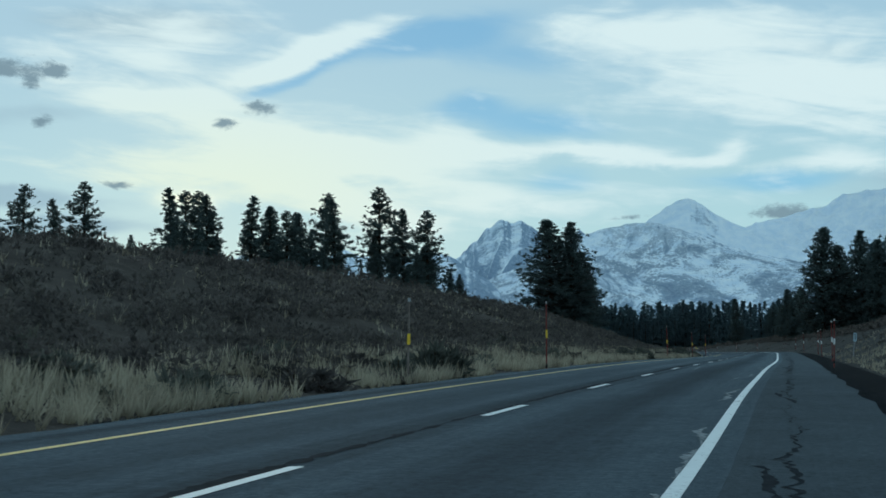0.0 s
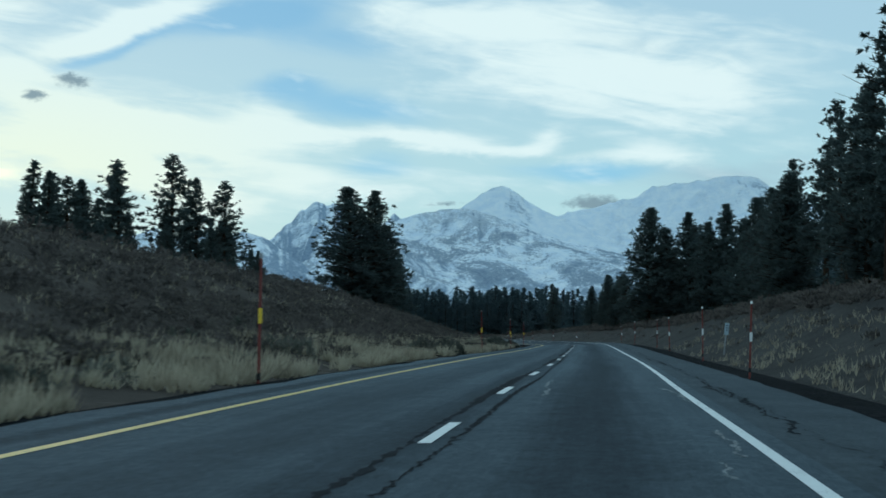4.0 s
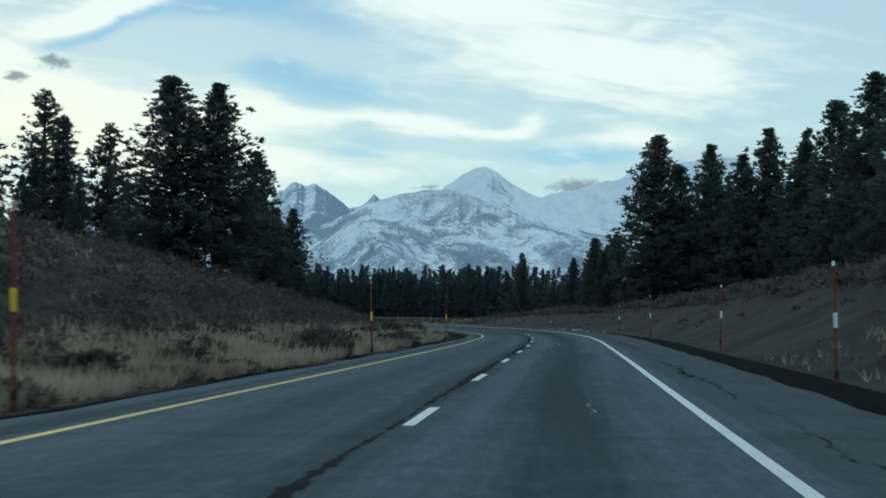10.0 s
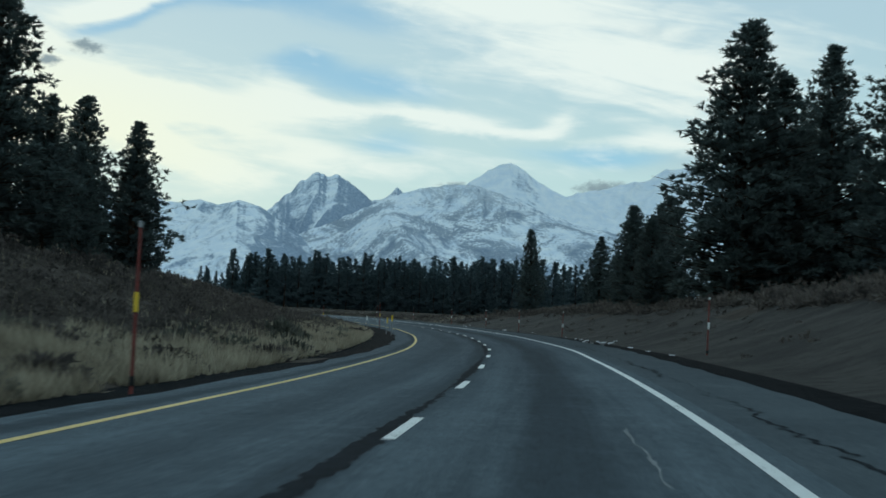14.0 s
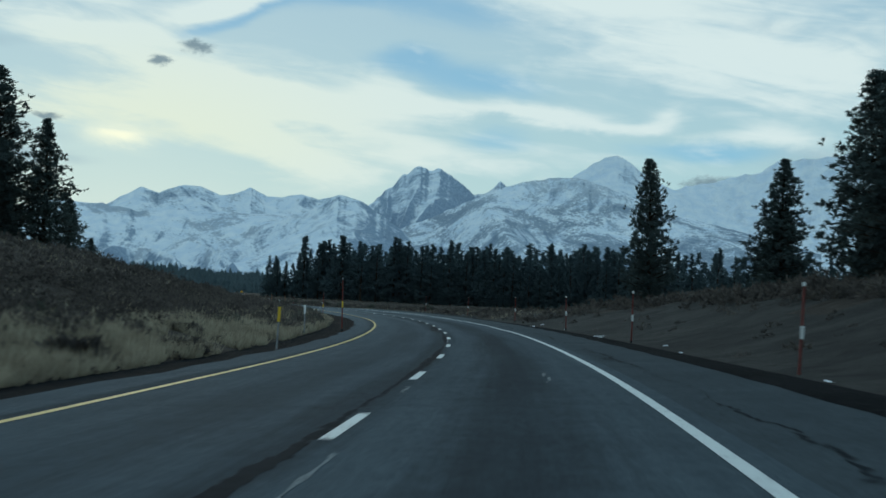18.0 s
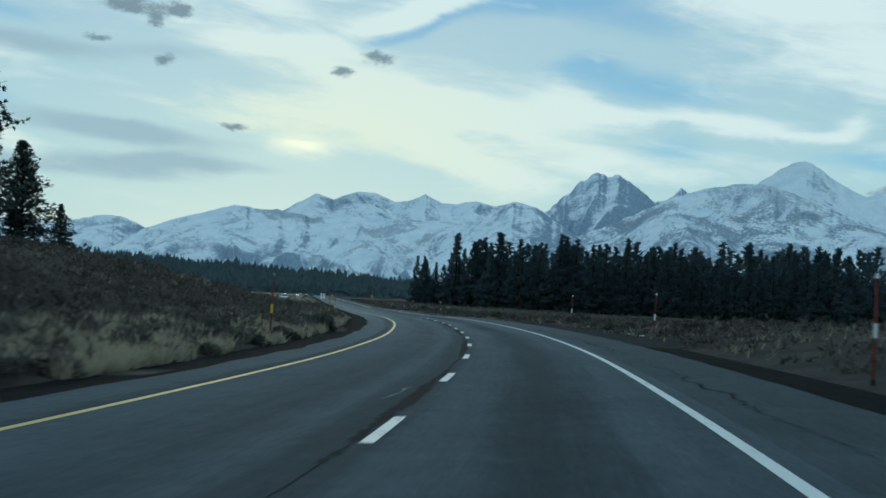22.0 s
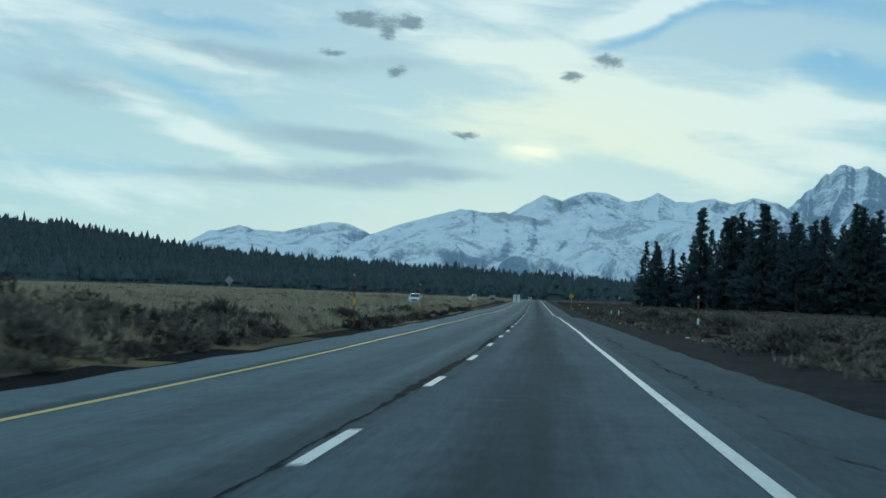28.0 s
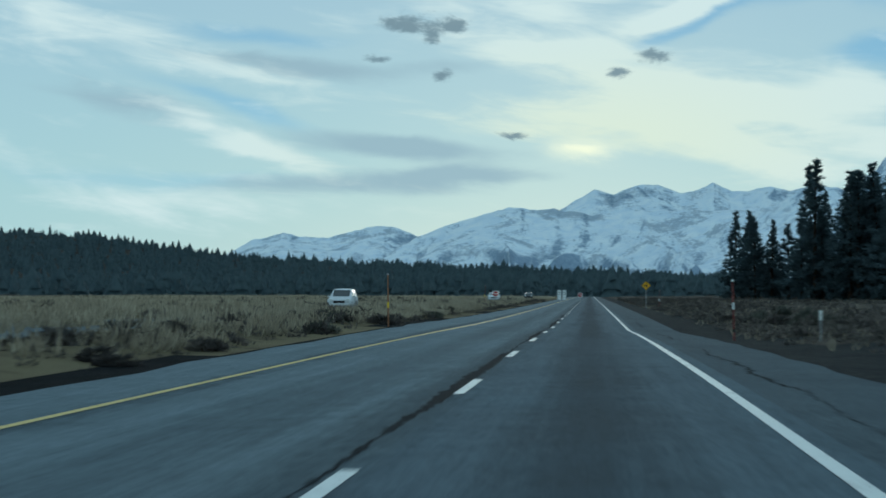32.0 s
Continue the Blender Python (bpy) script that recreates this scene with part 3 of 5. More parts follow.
def road_at(s, d, up=0.0):
    s, d = np.broadcast_arrays(np.asarray(s, float), np.asarray(d, float))
    sh = s.shape
    s, d = s.ravel(), d.ravel()
    c, nrm, z, bank = along(s)
    xy = c + nrm * d[:, None]
    h = z + np.tan(np.radians(bank)) * (np.clip(d, -11, 5) + 1.8) + up
    return np.concatenate([xy, h[:, None]], 1).reshape(*sh, 3)


def grid_faces(rows, cols):
    i = np.arange((rows - 1) * (cols - 1))
    a = (i // (cols - 1)) * cols + i % (cols - 1)
    return np.stack([a, a + 1, a + cols + 1, a + cols], 1)


def sheet(name, P, mat, parent=None, smooth=True, uv=None):
    """A grid of places (rows along the road, columns to the right) as a mesh that faces up."""
    rows, cols = P.shape[:2]
    faces = grid_faces(rows, cols)
    ob = mesh_from(name, P.reshape(-1, 3), faces, mat, parent, smooth)
    if uv is not None:
        ob.data.uv_layers.new(name="road").data.foreach_set("uv", uv.reshape(-1, 2)[faces.ravel()].astype(np.float32).ravel())
    return ob

# ---- ground ----
def ground():
    s = np.concatenate([np.arange(-160, 900, 3.0), np.arange(900, 1500, 20.0), np.arange(1500, 4700, 160.0)])
    side = np.concatenate([[0.0, 1.0, 2.2, 3.4, 4.8, 6.4], np.arange(8, 60, 2.2), np.arange(60, 140, 8.0), 140 * 1.35 ** np.arange(0, 12)])
    d = np.concatenate([-9.55 - side[::-1], [-6.0, -3.0, 0.0], 2.25 + side])
    S, Dd = np.meshgrid(s, d, indexing="ij")
    Dd = np.where(Dd <= -9.5, Dd - (left_rim(S) - 0.05 + 9.55) * -1.0 * np.clip(1 - (-9.55 - Dd) / 20, 0, 1), Dd)
    P = ground_at(S, Dd)
    P[..., 2] -= np.where((Dd > left_rim(S) - 0.02) & (Dd < 2.3), 0.25, 0.0)
    ob = sheet("ground", P, ["soil", "cinder", "sand", "meadow", "gravel"])
    q = (Dd[:-1, :-1] + Dd[1:, 1:]).ravel() / 2
    qs = (S[:-1, :-1] + S[1:, 1:]).ravel() / 2
    wob = 0.5 * np.sin(qs * 0.11) + 0.4 * np.sin(qs * 0.31 + 1)
    idx = np.zeros(len(q), np.int32)
    qv = q - np.where(q < 0, verge(qs), 0.0)
    idx[(qv > -12.4 + wob * 0.8) & (q < 4.6 + wob * 0.5)] = 1
    idx[(q > 4.6 + wob * 0.5) & (q < 13 + 3 * wob) & (qs > 50) & (qs < 426)] = 2
    idx[(qv < -12.4 + wob * 0.8) & (q > -200) & (qs > 507 + 6 * wob)] = 3
    idx[(q > 0) & (q < 6 + wob) & (qs > 430 + 8 * wob)] = 4
    ob.data.polygons.foreach_set("material_index", idx)
    return tagged(ob, "dry brushy ground rising from dark cinder verges beside the highway", "ground", kind="structure")


ground()


# ---- road ----
def ribbon(name, s0, s1, step, d, mat, up=0.0, parent=None, wob=0.0):
    s = np.linspace(s0, s1, max(2, int((s1 - s0) / step) + 1))
    S, Dd = np.meshgrid(s, np.asarray(d, float), indexing="ij")
    if wob:
        Dd = Dd + wob * (np.sin(S * 0.9) * 0.5 + np.sin(S * 2.3 + 1) * 0.3 + np.sin(S * 5.1) * 0.2) * (np.arange(len(d)) == len(d) - 1)
    return sheet(name, road_at(S, Dd, up), mat, parent, True, np.stack([Dd, S], -1))


rs = np.arange(-160, 1401, 4.0)
RS, RD = np.meshgrid(rs, np.array((-9.5, -7.7, -5.5, -3.66, -1.8, 0.35)), indexing="ij")
RD[:, 0] = left_rim(rs) + 0.12 * np.sin(rs * 0.7) + 0.08 * np.sin(rs * 1.9)
road = tagged(sheet("road", road_at(RS, RD), "asphalt", None, True, np.stack([RD, RS], -1)),
              "worn dark grey asphalt carriageway with two lanes", "road", kind="structure")
rim = tagged(ribbon("road_shoulder", -160, 1400, 2, (0.35, 1.2, 2.4), "shoulder", 0.0, wob=0.09),
             "patched grey asphalt shoulder along the lane", "shoulder", kind="structure")
tagged(ribbon("edge_stripe", -160, 1400, 3, (-0.075, 0.075), "white", 0.006), "solid white stripe along the right lane edge", "road stripe", kind="structure")
ms = np.arange(-160, 1401, 3.0)
md = np.interp(ms, np.arange(16) * 48.0, (-7.09, -7.24, -7.42, -7.39, -7.31, -7.42, -7.67, -7.87, -7.79, -7.67, -7.52, -7.54, -7.88, -8.11, -8.01, -7.50))
tagged(sheet("median_stripe", road_at(np.stack([ms, ms], 1), np.stack([md - 0.075, md + 0.075], 1), 0.006), "yellow"),
       "solid yellow stripe along the median edge", "road stripe", kind="structure")
DASH_STEP, DASH_LONG = 12.192, 3.5     # forty feet from dash to dash


def dash_line(s):
    return np.full(np.shape(s), -3.66)


for k in range(-10, 90):
    a = DASH_STEP * (k + 1) - 0.22
    S = np.linspace(a, a + DASH_LONG, 4)
    S = np.stack([S, S], 1)
    tagged(sheet("lane_dash", road_at(S, dash_line(S) + np.array([-0.075, 0.075]), 0.006), "white"), "worn white dash between the two lanes", "lane dash",
           "lane dashes", "structure")


# ---- plants ----
def blades(centres, aims, size, rng, width=0.16, n=10, spread=0.7):
    """Tufts of n thin triangles round each centre, pointing about its aim."""
    m = len(centres)
    c = np.repeat(centres, n, 0)
    a = np.repeat(aims, n, 0) + rng.normal(0, spread, (m * n, 3))
    a /= np.linalg.norm(a, axis=1)[:, None] + 1e-9
    w = np.cross(a, rng.normal(0, 1, (m * n, 3)))
    w /= np.linalg.norm(w, axis=1)[:, None] + 1e-9
    L = np.repeat(np.broadcast_to(size, (m,)), n) * rng.uniform(0.6, 1.25, m * n)
    o = c + a * (L * rng.uniform(-0.15, 0.15, m * n))[:, None]
    v = np.stack([o - w * (L * width)[:, None], o + w * (L * width)[:, None], o + a * L[:, None]], 1)
    return v.reshape(-1, 3)


def tris(v):
    return np.arange(len(v)).reshape(-1, 3)


def rod(p, q, r0, r1, k=6):
    """A tapered limb between two places: verts and triangles."""
    p, q = np.asarray(p, float), np.asarray(q, float)
    a = (q - p) / (np.linalg.norm(q - p) + 1e-9)
    u = np.cross(a, (0.3, 0.9, 0.1))
    u /= np.linalg.norm(u)
    w = np.cross(a, u)
    t = np.arange(k) * 2 * np.pi / k
    ring = np.cos(t)[:, None] * u + np.sin(t)[:, None] * w
    v = np.concatenate([p + ring * r0, q + ring * r1])
    i = np.arange(k)
    j = (i + 1) % k
    return v, np.concatenate([np.stack([i, j, j + k], 1), np.stack([i, j + k, i + k], 1)])


def gather(pieces):
    vs, fs, o = [], [], 0
    for v, f in pieces:
        vs.append(v)
        fs.append(f + o)
        o += len(v)
    return np.concatenate(vs), np.concatenate(fs)


def conifer(seed, h, wide, bare, limbs, tufts, n, blade, shape, far=False, tops=1, puffs=0.0):
    """A pine h metres high: trunk with limbs, and a crown of needle tufts with gaps.
    A greater shape draws the top in sooner; puffs gathers the needles into round clumps at the limbs' ends."""
    rng = np.random.default_rng(seed)
    wood, cen, aim, siz = [], [], [], []
    for k in range(tops):
        base = np.array([0.0, 0, 0]) if k == 0 else np.array([rng.uniform(-1, 1), rng.uniform(-1, 1), 0]) * h * 0.13
        hh = h * (1 - 0.07 * k * rng.uniform(0.6, 1.6))
        r = 0.012 * hh + 0.08
        lean = rng.normal(0, 0.012, 2) * hh
        prev, pr = base - (0, 0, 0.5), r * 1.25
        spine = [base + np.array([lean[0] * f * f + 0.1 * math.sin(5 * f + seed), lean[1] * f * f, hh * f]) for f in (0.12, 0.35, 0.6, 0.82, 0.99)]
        for j, q in enumerate(spine):
            rr = r * (1 - (0.12, 0.35, 0.6, 0.82, 0.99)[j]) + 0.03
            wood.append(rod(prev, q, pr, rr, 8))
            prev, pr = q, rr
        # a few directions carry fuller boughs, so that the outline is uneven
        lobe = rng.uniform(0, 2 * np.pi, 5)
        for i in range(limbs):
            f = bare + (1 - bare) * ((i + rng.uniform(0, 1)) / limbs) ** 0.9
            g = (f - bare) / (1 - bare)
            th = rng.uniform(0, 2 * np.pi)
            if puffs:
                belly = min(1.0, 0.6 + g * 2.0) * (1 - g ** 1.45) ** shape
                belly *= 0.86 + 0.2 * math.cos(3 * th + lobe[int(g * 4.99)]) + 0.1 * math.sin(g * 31 + lobe[0])
            else:
                belly = min(1.0, 0.45 + g * 3.2) * (1 - g) ** shape
            L = wide * hh * (belly * (rng.uniform(0.72, 1.04) if puffs else rng.uniform(0.55, 1.15)) + 0.03)
            o = base + np.array([lean[0] * f * f, lean[1] * f * f, hh * f])
            rise = rng.uniform(-0.24, 0.08) + 0.55 * g + (0.25 if puffs else 0.0)
            out = np.array([math.cos(th), math.sin(th), rise])
            tip = o + out * L
            if not far:
                wood.append(rod(o, tip, 0.02 + 0.012 * L, 0.012, 4))
            m = max(2, int(tufts * (0.4 + L / (wide * hh))))
            if puffs:
                knots = o + out * L * rng.uniform(0.12, 1.02, (max(1, m // 3), 1)) ** 0.8 + np.clip(rng.normal(0, 0.08 * L + 0.08, (max(1, m // 3), 3)), -0.5, 0.5)
                pick = knots[rng.integers(0, len(knots), m)]
                away = rng.normal(0, 1, (m, 3))
                away /= np.linalg.norm(away, axis=1)[:, None]
                pos = pick + away * puffs * rng.uniform(0.2, 1.0, (m, 1)) * np.array([1, 1, 0.85])
                cen.append(pos)
                aim.append(away * 0.9 + out * 0.35 + np.array([0, 0, 0.35]))
            else:
                tt = rng.uniform(0.25, 1.05, m) ** 0.8
                pos = o + out * L * tt[:, None] + rng.normal(0, 1, (m, 3)) * (0.085 * L + 0.10) * np.array([1, 1, 0.6])
                cen.append(pos)
                aim.append(np.broadcast_to(out * np.array([0.9, 0.9, 0.2]) + np.array([0, 0, 0.32]), (m, 3)))
            siz.append(np.full(m, blade * (0.75 + 0.45 * (1 - g))))
        # needles round the leader
        lead = np.linspace(0, 1, 36)[:, None]
        cen.append(spine[-2] + (spine[-1] - spine[-2]) * lead + rng.normal(0, 0.16, (36, 3)) * blade * (1.3 - lead))
        aim.append(rng.normal(0, 0.5, (36, 3)) + [0, 0, 1.3])
        siz.append(np.full(36, blade * 0.6))
    crown = blades(np.concatenate(cen), np.concatenate(aim), np.concatenate(siz), rng, 0.22 if far else 0.17, n, 0.55)
    return gather(wood), crown


def tree_model(name, far=False, **kw):
    (wv, wf), crown = conifer(far=far, **kw)
    root = new(name)
    mesh_from("trunk", wv, wf, "bark", root, True)
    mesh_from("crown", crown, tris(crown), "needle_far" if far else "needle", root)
    root["high"] = kw["h"]
    return root


def plant_tree(model, x, y, z, high, label, group, rng, wide=1.0):
    k = high / model["high"]
    ob = copy_thing(model, pose(x, y, z, 0, 0, rng.uniform(0, 360)))
    ob.scale = (k * wide, k * wide, k)
    return tagged(ob, label, "tree", group)


def drop_model(root):
    for o in (*root.children_recursive, root):
        bpy.data.objects.remove(o)


def foot(x, y):
    """Station and offset of a place."""
    s = np.arange(-160, 1500, 2.0)
    c, nrm, z, b = along(s)
    e = np.array([x, y]) - c
    i = int(np.argmin((e ** 2).sum(1)))
    return s[i], float(e[i] @ nrm[i])


def ground_z(x, y):
    s, d = foot(x, y)
    return float(ground_at(s, d)[2])


rng = np.random.default_rng(11)
BROAD = [tree_model("pine_tree", seed=3, h=20, wide=0.25, bare=0.02, limbs=340, tufts=14, n=11, blade=0.40, shape=0.8, puffs=0.32),
         tree_model("pine_tree", seed=5, h=20, wide=0.23, bare=0.02, limbs=300, tufts=14, n=11, blade=0.40, shape=0.95, puffs=0.32)]
OPEN = [tree_model("pine_tree", seed=8, h=30, wide=0.17, bare=0.26, limbs=110, tufts=14, n=11, blade=0.60, shape=0.8, puffs=0.45),
        tree_model("pine_tree", seed=9, h=30, wide=0.14, bare=0.16, limbs=130, tufts=14, n=11, blade=0.60, shape=1.05, puffs=0.42)]
MID = [tree_model("pine_tree", far=True, seed=20 + k, h=24, wide=0.24 + 0.02 * k, bare=0.03, limbs=150, tufts=9, n=6, blade=0.8, shape=1.5 - 0.15 * k) for k in range(4)]

# trees that stand out: x, y, height of the top, kind, breadth
TREES = [
    (-38.0, 443.3, 47.9, 2, 1.75),
    (-28.6, 410.6, 38.4, 3, 1.85),
    (-23.1, 435.9, 40.1, 2, 1.75),
    (-12.4, 418.0, 19.9, 1, 1.18),
    (-88.9, 398.9, 43.1, 2, 1.75),
    (-88.1, 424.6, 44.9, 3, 1.85),
    (-70.9, 431.6, 41.8, 3, 1.85),
    (-64.2, 424.9, 39.6, 2, 1.75),
    (-62.7, 440.3, 40.4, 3, 1.85),
    (-46.6, 395.2, 40.0, 3, 1.85),
    (-58.0, 463.1, 48.6, 2, 1.75),
    (-67.5, 465.8, 43.1, 3, 1.85),
    (-77.5, 476.6, 46.0, 2, 1.75),
    (-84.8, 476.9, 49.8, 3, 1.85),
    (-92.9, 435.4, 46.9, 2, 1.75),
    (-100.6, 432.4, 48.0, 3, 1.85),
    (-104.3, 353.0, 41.1, 2, 1.75),
    (-85.8, 326.8, 25.7, 1, 1.18),
    (-110.8, 350.4, 36.6, 3, 1.85),
    (-109.9, 322.9, 37.2, 2, 1.75),
    (8.4, 247.0, 20.7, 0, 1.75),
    (11.9, 249.0, 20.4, 1, 1.75),
    (14.5, 270.8, 16.6, 1, 1.70),
    (16.6, 275.6, 10.8, 0, 1.18),
    (18.4, 302.0, 12.6, 1, 1.60),
    (13.7, 303.8, 14.6, 0, 1.40),
    (17.6, 310.2, 10.4, 0, 1.50),
    (17.3, 283.9, 8.8, 0, 1.18),
    (-18.4, 508.6, 25.0, 1, 1.25),
    (-26.6, 510.0, 33.4, 0, 1.35),
    (-25.0, 504.0, 21.0, 1, 1.50),
    (-31.0, 522.0, 24.0, 1, 1.40),
    (-18.1, 525.0, 13.0, 0, 1.40),
    (-15.2, 529.0, 6.4, 1, 1.60),
    (65.4, 298.0, 22.4, 0, 1.42),
    (75.2, 304.3, 22.3, 1, 1.42),
    (78.4, 289.6, 22.8, 1, 1.42),
    (69.9, 300.4, 18.9, 0, 1.42),
    (75.2, 289.3, 19.4, 1, 1.42),
    (74.7, 266.1, 18.1, 0, 1.42),
    (71.9, 248.1, 20.0, 0, 1.42),
    (68.4, 231.7, 19.8, 0, 1.42),
    (64.3, 214.9, 19.0, 0, 1.42),
    (59.0, 198.9, 18.4, 0, 1.42),
    (60.9, 185.1, 24.9, 2, 1.32),
    (66.8, 217.2, 22.3, 2, 1.32),
    (60.8, 190.3, 21.6, 2, 1.32),
    (69.4, 351.1, 11.8, 0, 1.42),
    (69.6, 344.3, 10.4, 1, 1.42),
    (68.0, 328.4, 11.2, 0, 1.42),
    (69.7, 374.8, 9.4, 1, 1.42),
    (68.3, 335.2, 10.9, 1, 1.42),
    (63.6, 394.2, 10.9, 0, 0.95),
    (63.5, 317.3, 8.1, 0, 1.42),
    (66.3, 338.8, 10.3, 1, 1.42),
    (82.3, 424.9, 9.8, 1, 1.42),
    (36.4, 113.2, 19.5, 2, 1.32),
    (42.7, 132.5, 17.5, 0, 1.18),
]
young = np.random.default_rng(17)
for x, y, top, kind, broad in list(TREES[:16]):
    for k in range(2):
        TREES.append((x + young.uniform(-7, 7), y + young.uniform(-9, 9), -1.0 + (top + 1.0) * young.uniform(0.5, 0.8), int(young.integers(0, 2)), young.uniform(0.8, 1.1)))
for x, y, top, kind, broad in TREES:
    z = ground_z(x, y)
    model = (BROAD + OPEN)[kind]
    label = "tall open-crowned pine with gaps between its limbs" if kind > 1 else "dense dark green pine standing on the brushy slope"
    plant_tree(model, x, y, z - 0.1, max(5.0, top - z), label, "pines along the highway", rng, broad)


def wood_of(rows, count, label, group, low, high, kinds, seed):
    """Pines at chance places within stations and offsets."""
    r = np.random.default_rng(seed)
    s0, s1, d0, d1 = rows
    for k in range(count):
        s, d = r.uniform(s0, s1), r.uniform(d0, d1)
        p = ground_at(s, d)
        plant_tree(kinds[k % len(kinds)], *p, r.uniform(low, high), label, group, r, r.uniform(0.85, 1.2))


wood_of((101, 395, 42, 100), 85, "dark green pine in the roadside wood", "pines of the roadside wood", 18, 26, MID, 31)


def wall_of_pines(line, count, deep, low, high, seed):
    """Pines behind a line through places (x, y), thinning to the rear."""
    r = np.random.default_rng(seed)
    pts = np.array(line, float)
    cut = np.concatenate([[0], np.cumsum(np.hypot(*np.diff(pts, axis=0).T))])
    for k in range(count):
        q = cut[-1] * (k + r.uniform(0, 1)) / count
        back = deep * r.uniform(0, 1) ** 1.8
        x, y = np.interp(q, cut, pts[:, 0]), np.interp(q, cut, pts[:, 1]) + back
        plant_tree(MID[k % 4], x + back * 0.3, y, ground_z(x, y) - 0.2, r.uniform(low, high), "dark green pine in the wood beyond the meadow",
                   "pines beyond the meadow", r, r.uniform(1.0, 1.45))


wall_of_pines([(-34, 969), (-22, 959)], 7, 10, 15, 21, 36)
wall_of_pines([(-20, 955), (15, 927), (50, 932), (130, 882)], 110, 30, 15, 31, 33)
wall_of_pines([(130, 882), (240, 817), (370, 747), (510, 682)], 62, 40, 18, 31, 34)


# ---- mountains ----
EYE = (42.0, 357.0, -2.0)


def soft_noise(x, y, seed):
    """Smooth lattice noise over arrays, -1 to 1."""
    rnd = np.random.default_rng(int(seed * 101) + 7).uniform(-1, 1, (256, 256))
    i, j = np.floor(x).astype(int), np.floor(y).astype(int)
    u, v = x - i, y - j
    u, v = u * u * (3 - 2 * u), v * v * (3 - 2 * v)
    i, j, i1, j1 = i % 256, j % 256, (i + 1) % 256, (j + 1) % 256
    return (rnd[i, j] * (1 - u) + rnd[i1, j] * u) * (1 - v) + (rnd[i, j1] * (1 - u) + rnd[i1, j1] * u) * v


def massif(name, label, far, deep, crest, seed, rough=1.0, mat="mountain"):
    """A range whose crest stands far metres from EYE: rows of degrees to the left and up, from left to right."""
    az = np.array([a for a, e in crest])[::-1]
    el = np.array([e for a, e in crest])[::-1]
    n, m = 400, 84
    A = np.linspace(az[0], az[-1], n)
    base = np.interp(A, az, el)
    base = np.convolve(np.pad(base, 1, "edge"), (0.15, 0.7, 0.15), "valid")
    zero = np.zeros(n)
    crag = soft_noise(A * 3.1, zero + seed, seed) + 0.45 * soft_noise(A * 6.7, zero + seed, seed + 1)
    R = np.concatenate([np.linspace(far - deep, far, m - 8), far + np.array([40, 90, 150, 220, 300, 340, 370, 380.0])])
    AA, RR = np.meshgrid(np.radians(A), R, indexing="ij")
    X, Y = EYE[0] - np.sin(AA) * RR, EYE[1] + np.cos(AA) * RR
    g = (RR - (far - deep)) / deep
    shape = np.where(g <= 1, np.clip(g, 0, 1) ** 1.25, np.clip(1 - (g - 1) * deep / 420, 0, 1))
    H = np.tan(np.radians(base))[:, None] * far * shape
    H = H * (1 + 0.014 * rough * crag[:, None] * np.clip(shape, 0, 1) ** 3)
    # spurs that fall away from the crest, sharp along their backs
    U = AA * far
    lean = 1.5 * soft_noise(U / 420, RR / 900, seed + 5)
    ridge, amp, fr = 0, 1.0, 1 / 380
    for o in range(4):
        v = soft_noise((U + lean * (RR - far)) * fr, RR * fr * 0.30, seed + 9 + o)
        ridge = ridge + amp * (1 - np.abs(v) * 2.2)
        amp, fr = amp * 0.42, fr * 2.07
    band = np.sin(np.clip(g, 0, 1) * np.pi) ** 0.7 + 0.03
    H = H + (ridge - 0.9) * H.max() * 0.17 * rough * band
    P = np.stack([X, Y, EYE[2] + H - 4], -1)
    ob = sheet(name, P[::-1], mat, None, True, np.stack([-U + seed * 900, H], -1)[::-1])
    return tagged(ob, label, "mountain", "snowy mountain range", "structure")


massif("mountain_far_left", "low snowy mountains at the far end of the range", 4420, 900,
       [(26.45, 0.98), (25.42, 1.58), (24.59, 2.06), (23.46, 2.32), (22.76, 2.21), (21.78, 2.15), (20.70, 2.48), (19.62, 2.65), (18.72, 2.38), (17.13, 1.48)], 3, 1.00, "mountain")
massif("mountain_back", "snow-covered peaks above the broad massif", 4480, 700,
       [(17.58, 1.95), (16.10, 2.92), (15.00, 3.32), (13.97, 3.23), (13.10, 3.17), (12.37, 3.63), (11.78, 3.98), (11.37, 3.87), (11.03, 3.75), (10.64, 4.00), (10.22, 4.13), (9.41, 4.11), (8.58, 3.79), (8.16, 3.88), (7.37, 4.19), (6.68, 3.89), (6.14, 3.85), (5.31, 4.05), (4.63, 3.86), (3.74, 4.08), (3.14, 3.99), (2.58, 3.68), (1.35, 3.03)], 5, 0.50, "mountain")
massif("mountain_massif", "broad massif streaked with snow and dark rock gullies", 4150, 1100,
       [(20.58, 0.85), (18.89, 1.93), (17.60, 2.55), (16.08, 3.00), (14.77, 3.27), (13.22, 3.21), (11.67, 3.02), (10.14, 3.18), (8.39, 3.17), (7.30, 3.13), (5.81, 3.25), (3.90, 3.15), (2.82, 2.85), (1.10, 2.23)], 8, 1.15, "mountain")
massif("mountain_buttress", "bare rocky buttress with snow-filled gullies before the pyramid peak", 3950, 800,
       [(10.6, 0.8), (8.8, 1.6), (7.2, 2.35), (5.9, 3.05), (4.9, 3.5), (4.2, 3.9), (3.85, 4.1), (3.5, 4.0), (3.1, 3.95), (2.6, 3.7), (1.8, 3.2), (0.6, 2.4)], 10, 0.80, "mountain_rib")
